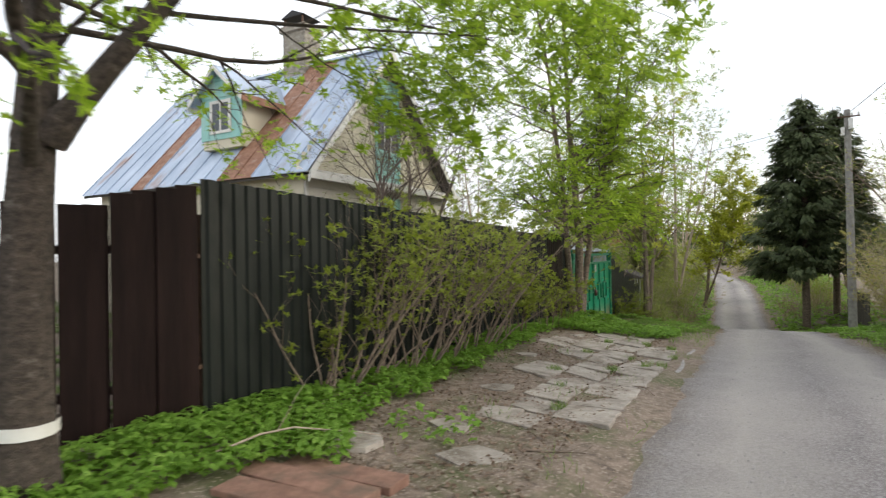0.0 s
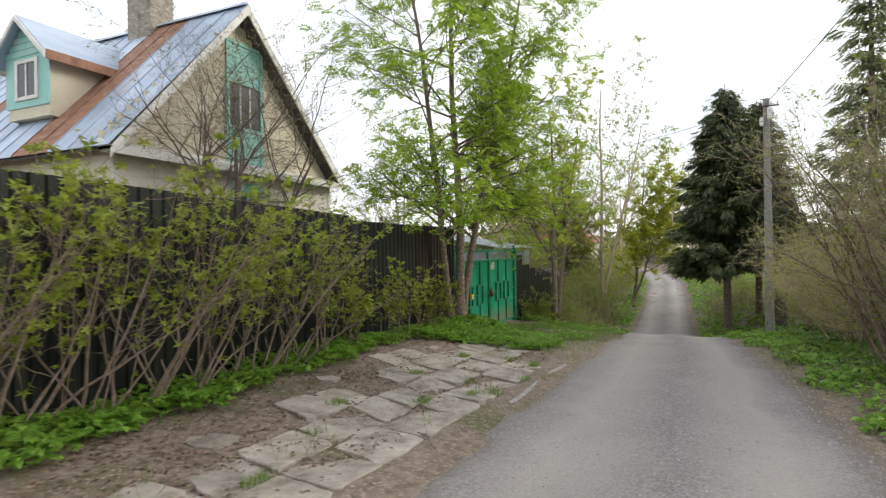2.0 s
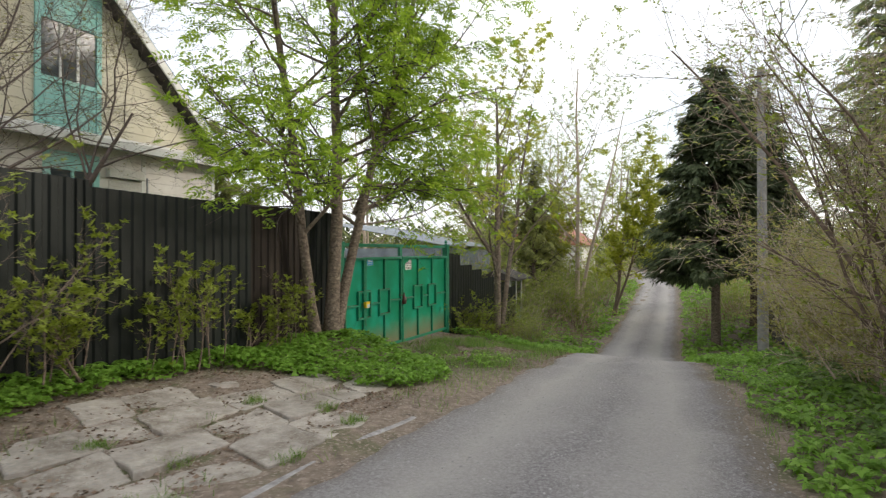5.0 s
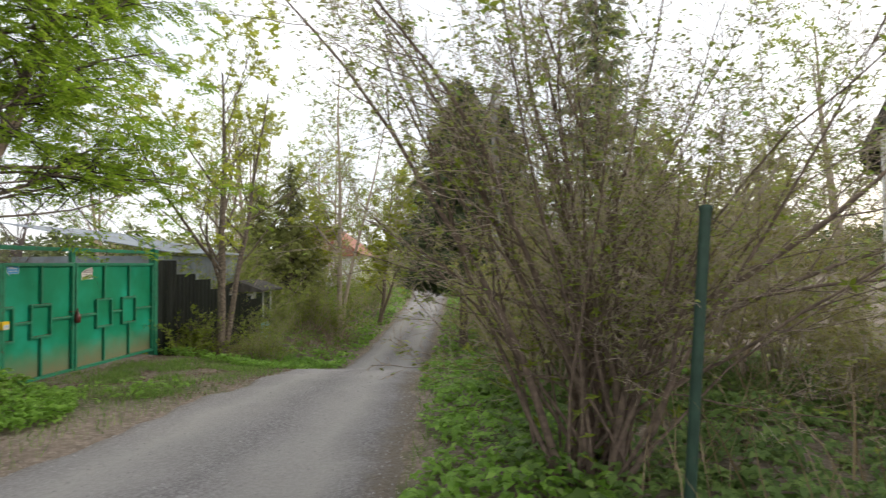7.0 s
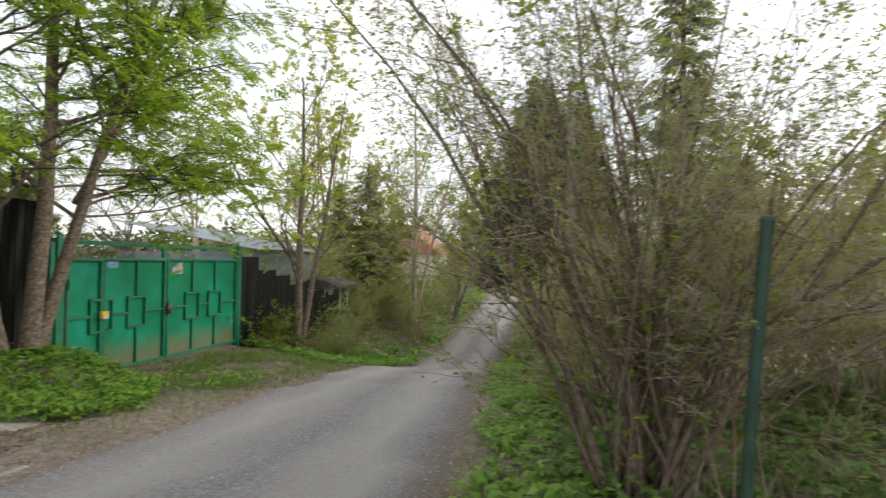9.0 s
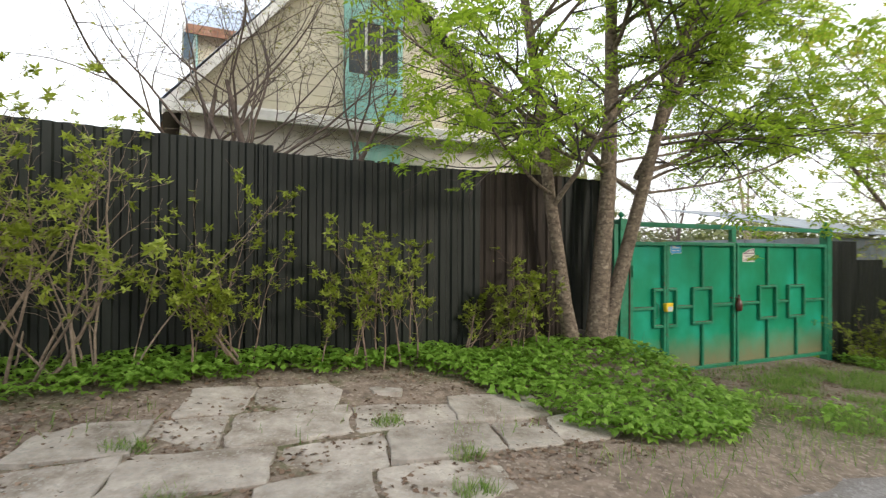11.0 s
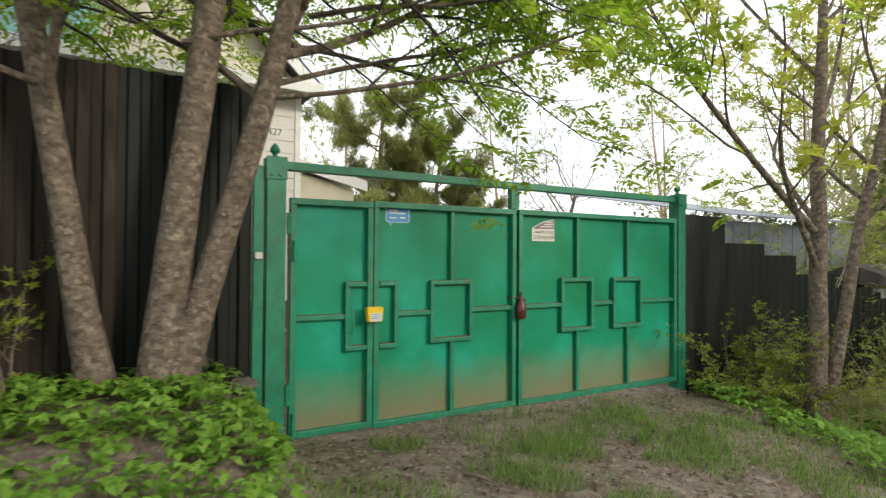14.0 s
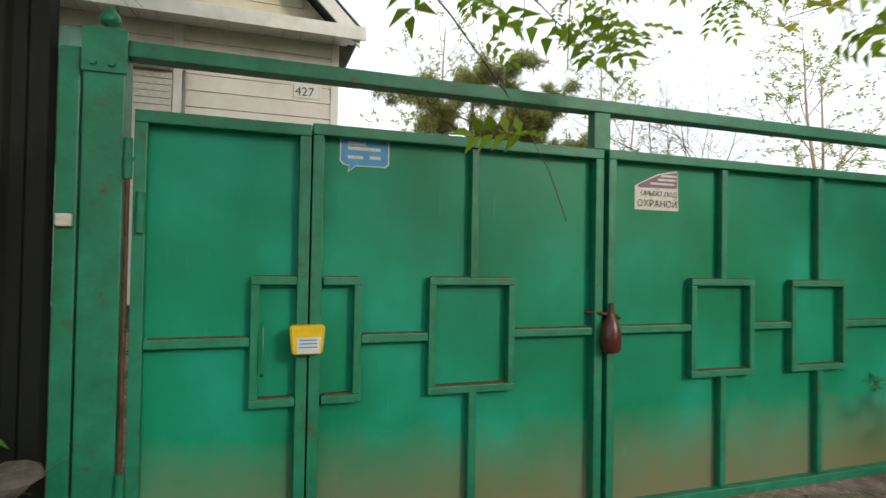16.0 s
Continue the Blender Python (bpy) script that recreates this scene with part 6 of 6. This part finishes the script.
carpet("grass", "thin tufts of grass on bare soil", [
    (-3.8, 0.0, 14.0, 19.8, 700, lambda x, y_: (x < CXY(y_) - WXY(y_) - 0.05) & (np.sin(1.9 * x + 2) * np.cos(1.5 * y_) + 0.5 * np.sin(4.1 * y_ + x) > 0.05)),
    (-3.2, -0.45, 3.0, 12.5, 110, lambda x, y_: np.sin(3.9 * x + 1.3 * y_) * np.sin(2.3 * y_ + 0.5) > 0.55),
    (-2.0, -0.2, 11.6, 15.5, 260, lambda x, y_: (x > CXY(y_) - WXY(y_) - 0.75) & (x < CXY(y_) - WXY(y_) - 0.02)),
    (2.3, 3.3, 2.0, 24.0, 160, lambda x, y_: (x > CXY(y_) + WXY(y_) - 0.02) & (x < CXY(y_) + WXY(y_) + 0.4)),
    (-6.0, 6.0, 19.0, 60.0, 60, lambda x, y_: (np.abs(x - CXY(y_)) > WXY(y_) + 0.02) & (np.abs(x - CXY(y_)) < WXY(y_) + 2.5)),
], BLADE, 0.11, M_GRASS, -0.01, 0.01, 94, (-0.5, 0.5), "grass")
carpet("joint_grass", "grass tufts growing between the slabs", [
    (x - 0.07, x + 0.07, y_ - 0.12, y_ + 0.12, 5200, lambda a, b_: a > -9) for x, y_ in ((-1.37, 7.75), (-1.0, 8.35), (-0.8, 8.55), (-2.05, 7.1), (-1.38, 9.1), (-0.75, 9.6), (-2.05, 10.6), (-1.38, 10.9), (-0.9, 10.7), (-1.7, 6.2), (-1.4, 5.2), (-2.03, 8.9))
], BLADE, 0.085, M_GRASS, -0.01, 0.01, 95, (-0.6, 0.6), "grass")
carpet("grass_clumps", "rough green grass clumps on the gate apron", [
    (x - r, x + r, y_ - r, y_ + r, 1900, lambda a, b_, x=x, y_=y_, r=r: (a - x) ** 2 + (b_ - y_) ** 2 < r * r * (0.7 + 0.3 * np.sin(9 * a) * np.cos(8 * b_)))
    for x, y_, r in ((-3.1, 16.9, 0.42), (-2.7, 16.5, 0.4), (-2.5, 17.6, 0.4), (-3.3, 17.8, 0.3), (-2.3, 16.0, 0.36), (-2.5, 15.9, 0.34), (-3.0, 17.4, 0.4), (-2.1, 17.2, 0.36), (-1.7, 16.2, 0.3), (-3.4, 15.5, 0.25), (-2.7, 18.6, 0.3), (-1.2, 15.4, 0.4), (-1.4, 17.8, 0.35), (-3.6, 16.7, 0.2), (-0.9, 14.6, 0.35))
], BLADE, 0.1, M_GRASS, -0.01, 0.01, 99, (-0.7, 0.7), "grass")
carpet("dry_fern", "brown dead fern stalks at the foot of the gate post", [
    (-3.75, -3.2, 13.95, 14.6, 260, lambda x, y_: x > -3.8)], STALK, 0.32, M_DEAD, -0.02, 0.02, 101, (-1.2, 1.2), "dead fern")
# garden grass reuses the shade-darkened leaf green
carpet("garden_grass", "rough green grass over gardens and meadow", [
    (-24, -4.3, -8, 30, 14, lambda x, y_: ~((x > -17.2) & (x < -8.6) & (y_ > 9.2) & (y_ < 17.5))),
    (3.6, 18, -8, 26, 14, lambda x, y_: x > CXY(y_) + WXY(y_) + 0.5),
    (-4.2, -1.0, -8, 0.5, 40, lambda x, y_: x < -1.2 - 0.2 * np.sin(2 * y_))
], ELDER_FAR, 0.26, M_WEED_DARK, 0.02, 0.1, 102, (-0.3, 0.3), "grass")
carpet("dry_stalks", "pale dry stalks standing at the lane side", [
    (1.9, 4.6, 31.0, 38.0, 60, lambda x, y_: x > CXY(y_) + WXY(y_) + 0.4), (-4.0, -1.6, 24.5, 31.0, 45, lambda x, y_: x < CXY(y_) - WXY(y_) - 0.6),
    (-4.0, -2.0, 20.0, 24.0, 30, lambda x, y_: x < -2.2), (4.0, 9.0, 7.0, 16.0, 16, lambda x, y_: x > 3.5)
], STALK, 0.8, M_DEADGRASS, -0.02, 0.02, 96, (-0.5, 0.5), "dry grass")
carpet("leaf_litter", "brown fallen leaves scattered on the soil", [
    (-3.7, -0.9, 2.5, 12.4, 330, lambda x, y_: x > -3.75), (-3.8, 0.2, 14.2, 20.5, 330, lambda x, y_: x < CXY(y_) - WXY(y_) + 0.1), (2.6, 7.0, 6.0, 18.0, 90, lambda x, y_: x > CXY(y_) + WXY(y_) + 0.2)
], LEAF_ROUND, 0.045, M_DEAD, 0.006, 0.02, 97, (-0.25, 0.25), "dead leaves")

# loose gravel
rng_g = np.random.default_rng(98)
n = 24000
gy = rng_g.uniform(1.5, 19, n)
gu = rng_g.uniform(-1.12, 1.12, n)
keep = rng_g.random(n) < 0.35 + 0.6 * np.clip(np.abs(np.abs(gu) - 0.5) * 2.2, 0, 1)
gy, gu = gy[keep], gu[keep]
gx, gy, gzv = road_shape(gu, gy)
n = len(gx)
pebble = (np.array([[-0.5, -0.35, 0], [0.45, -0.5, 0], [0.5, 0.4, 0], [-0.35, 0.5, 0], [-0.3, -0.2, 0.5], [0.25, -0.3, 0.42], [0.3, 0.22, 0.5], [-0.2, 0.3, 0.4]]),
          np.array([[0, 1, 5, 4], [1, 2, 6, 5], [2, 3, 7, 6], [3, 0, 4, 7], [4, 5, 6, 7]]))
v, f = scatter(pebble, np.stack([gx, gy, gzv - 0.003], 1), rng_g.uniform(0, 6.28, n), rng_g.normal(0, 0.1, n), rng_g.normal(0, 0.1, n), 0.006 + 0.02 * rng_g.random(n) ** 3)
tagged(new("gravel", mesh_of("gravel", v, f, M_STONE)), "loose grey gravel lying on the lane", "gravel", kind="stuff")

# fallen branches
for i, (tx, ty, ang, ln_, mt) in enumerate(((-3.05, 1.9, 60, 1.5, M_TWIG_GREY), (-3.3, 3.0, 85, 1.2, M_TWIG_GREY), (-1.2, 3.6, 20, 0.5, M_TWIG), (-0.9, 6.7, -30, 0.4, M_TWIG), (-2.6, 15.6, 10, 0.6, M_TWIG))):
    rg = np.random.default_rng(200 + i)
    ob = thing("fallen_branch", tx, ty, gz(tx, ty), "bare pale fallen branch lying across the weeds", "branch", "fallen branches", turn=ang)
    out = []
    grow(rg, (0, 0, 0.02), (1, 0, 0.35 if i < 2 else 0.03), ln_, 0.013, ((6, 0.12, -0.05, 3, 0.3, 40, 0.4), (4, 0.1, 0, 0, 0, 0, 0)), out)
    part("wood", tube_mesh("wood", [(p, r) for _, p, r in out], mt, 5), None, ob)
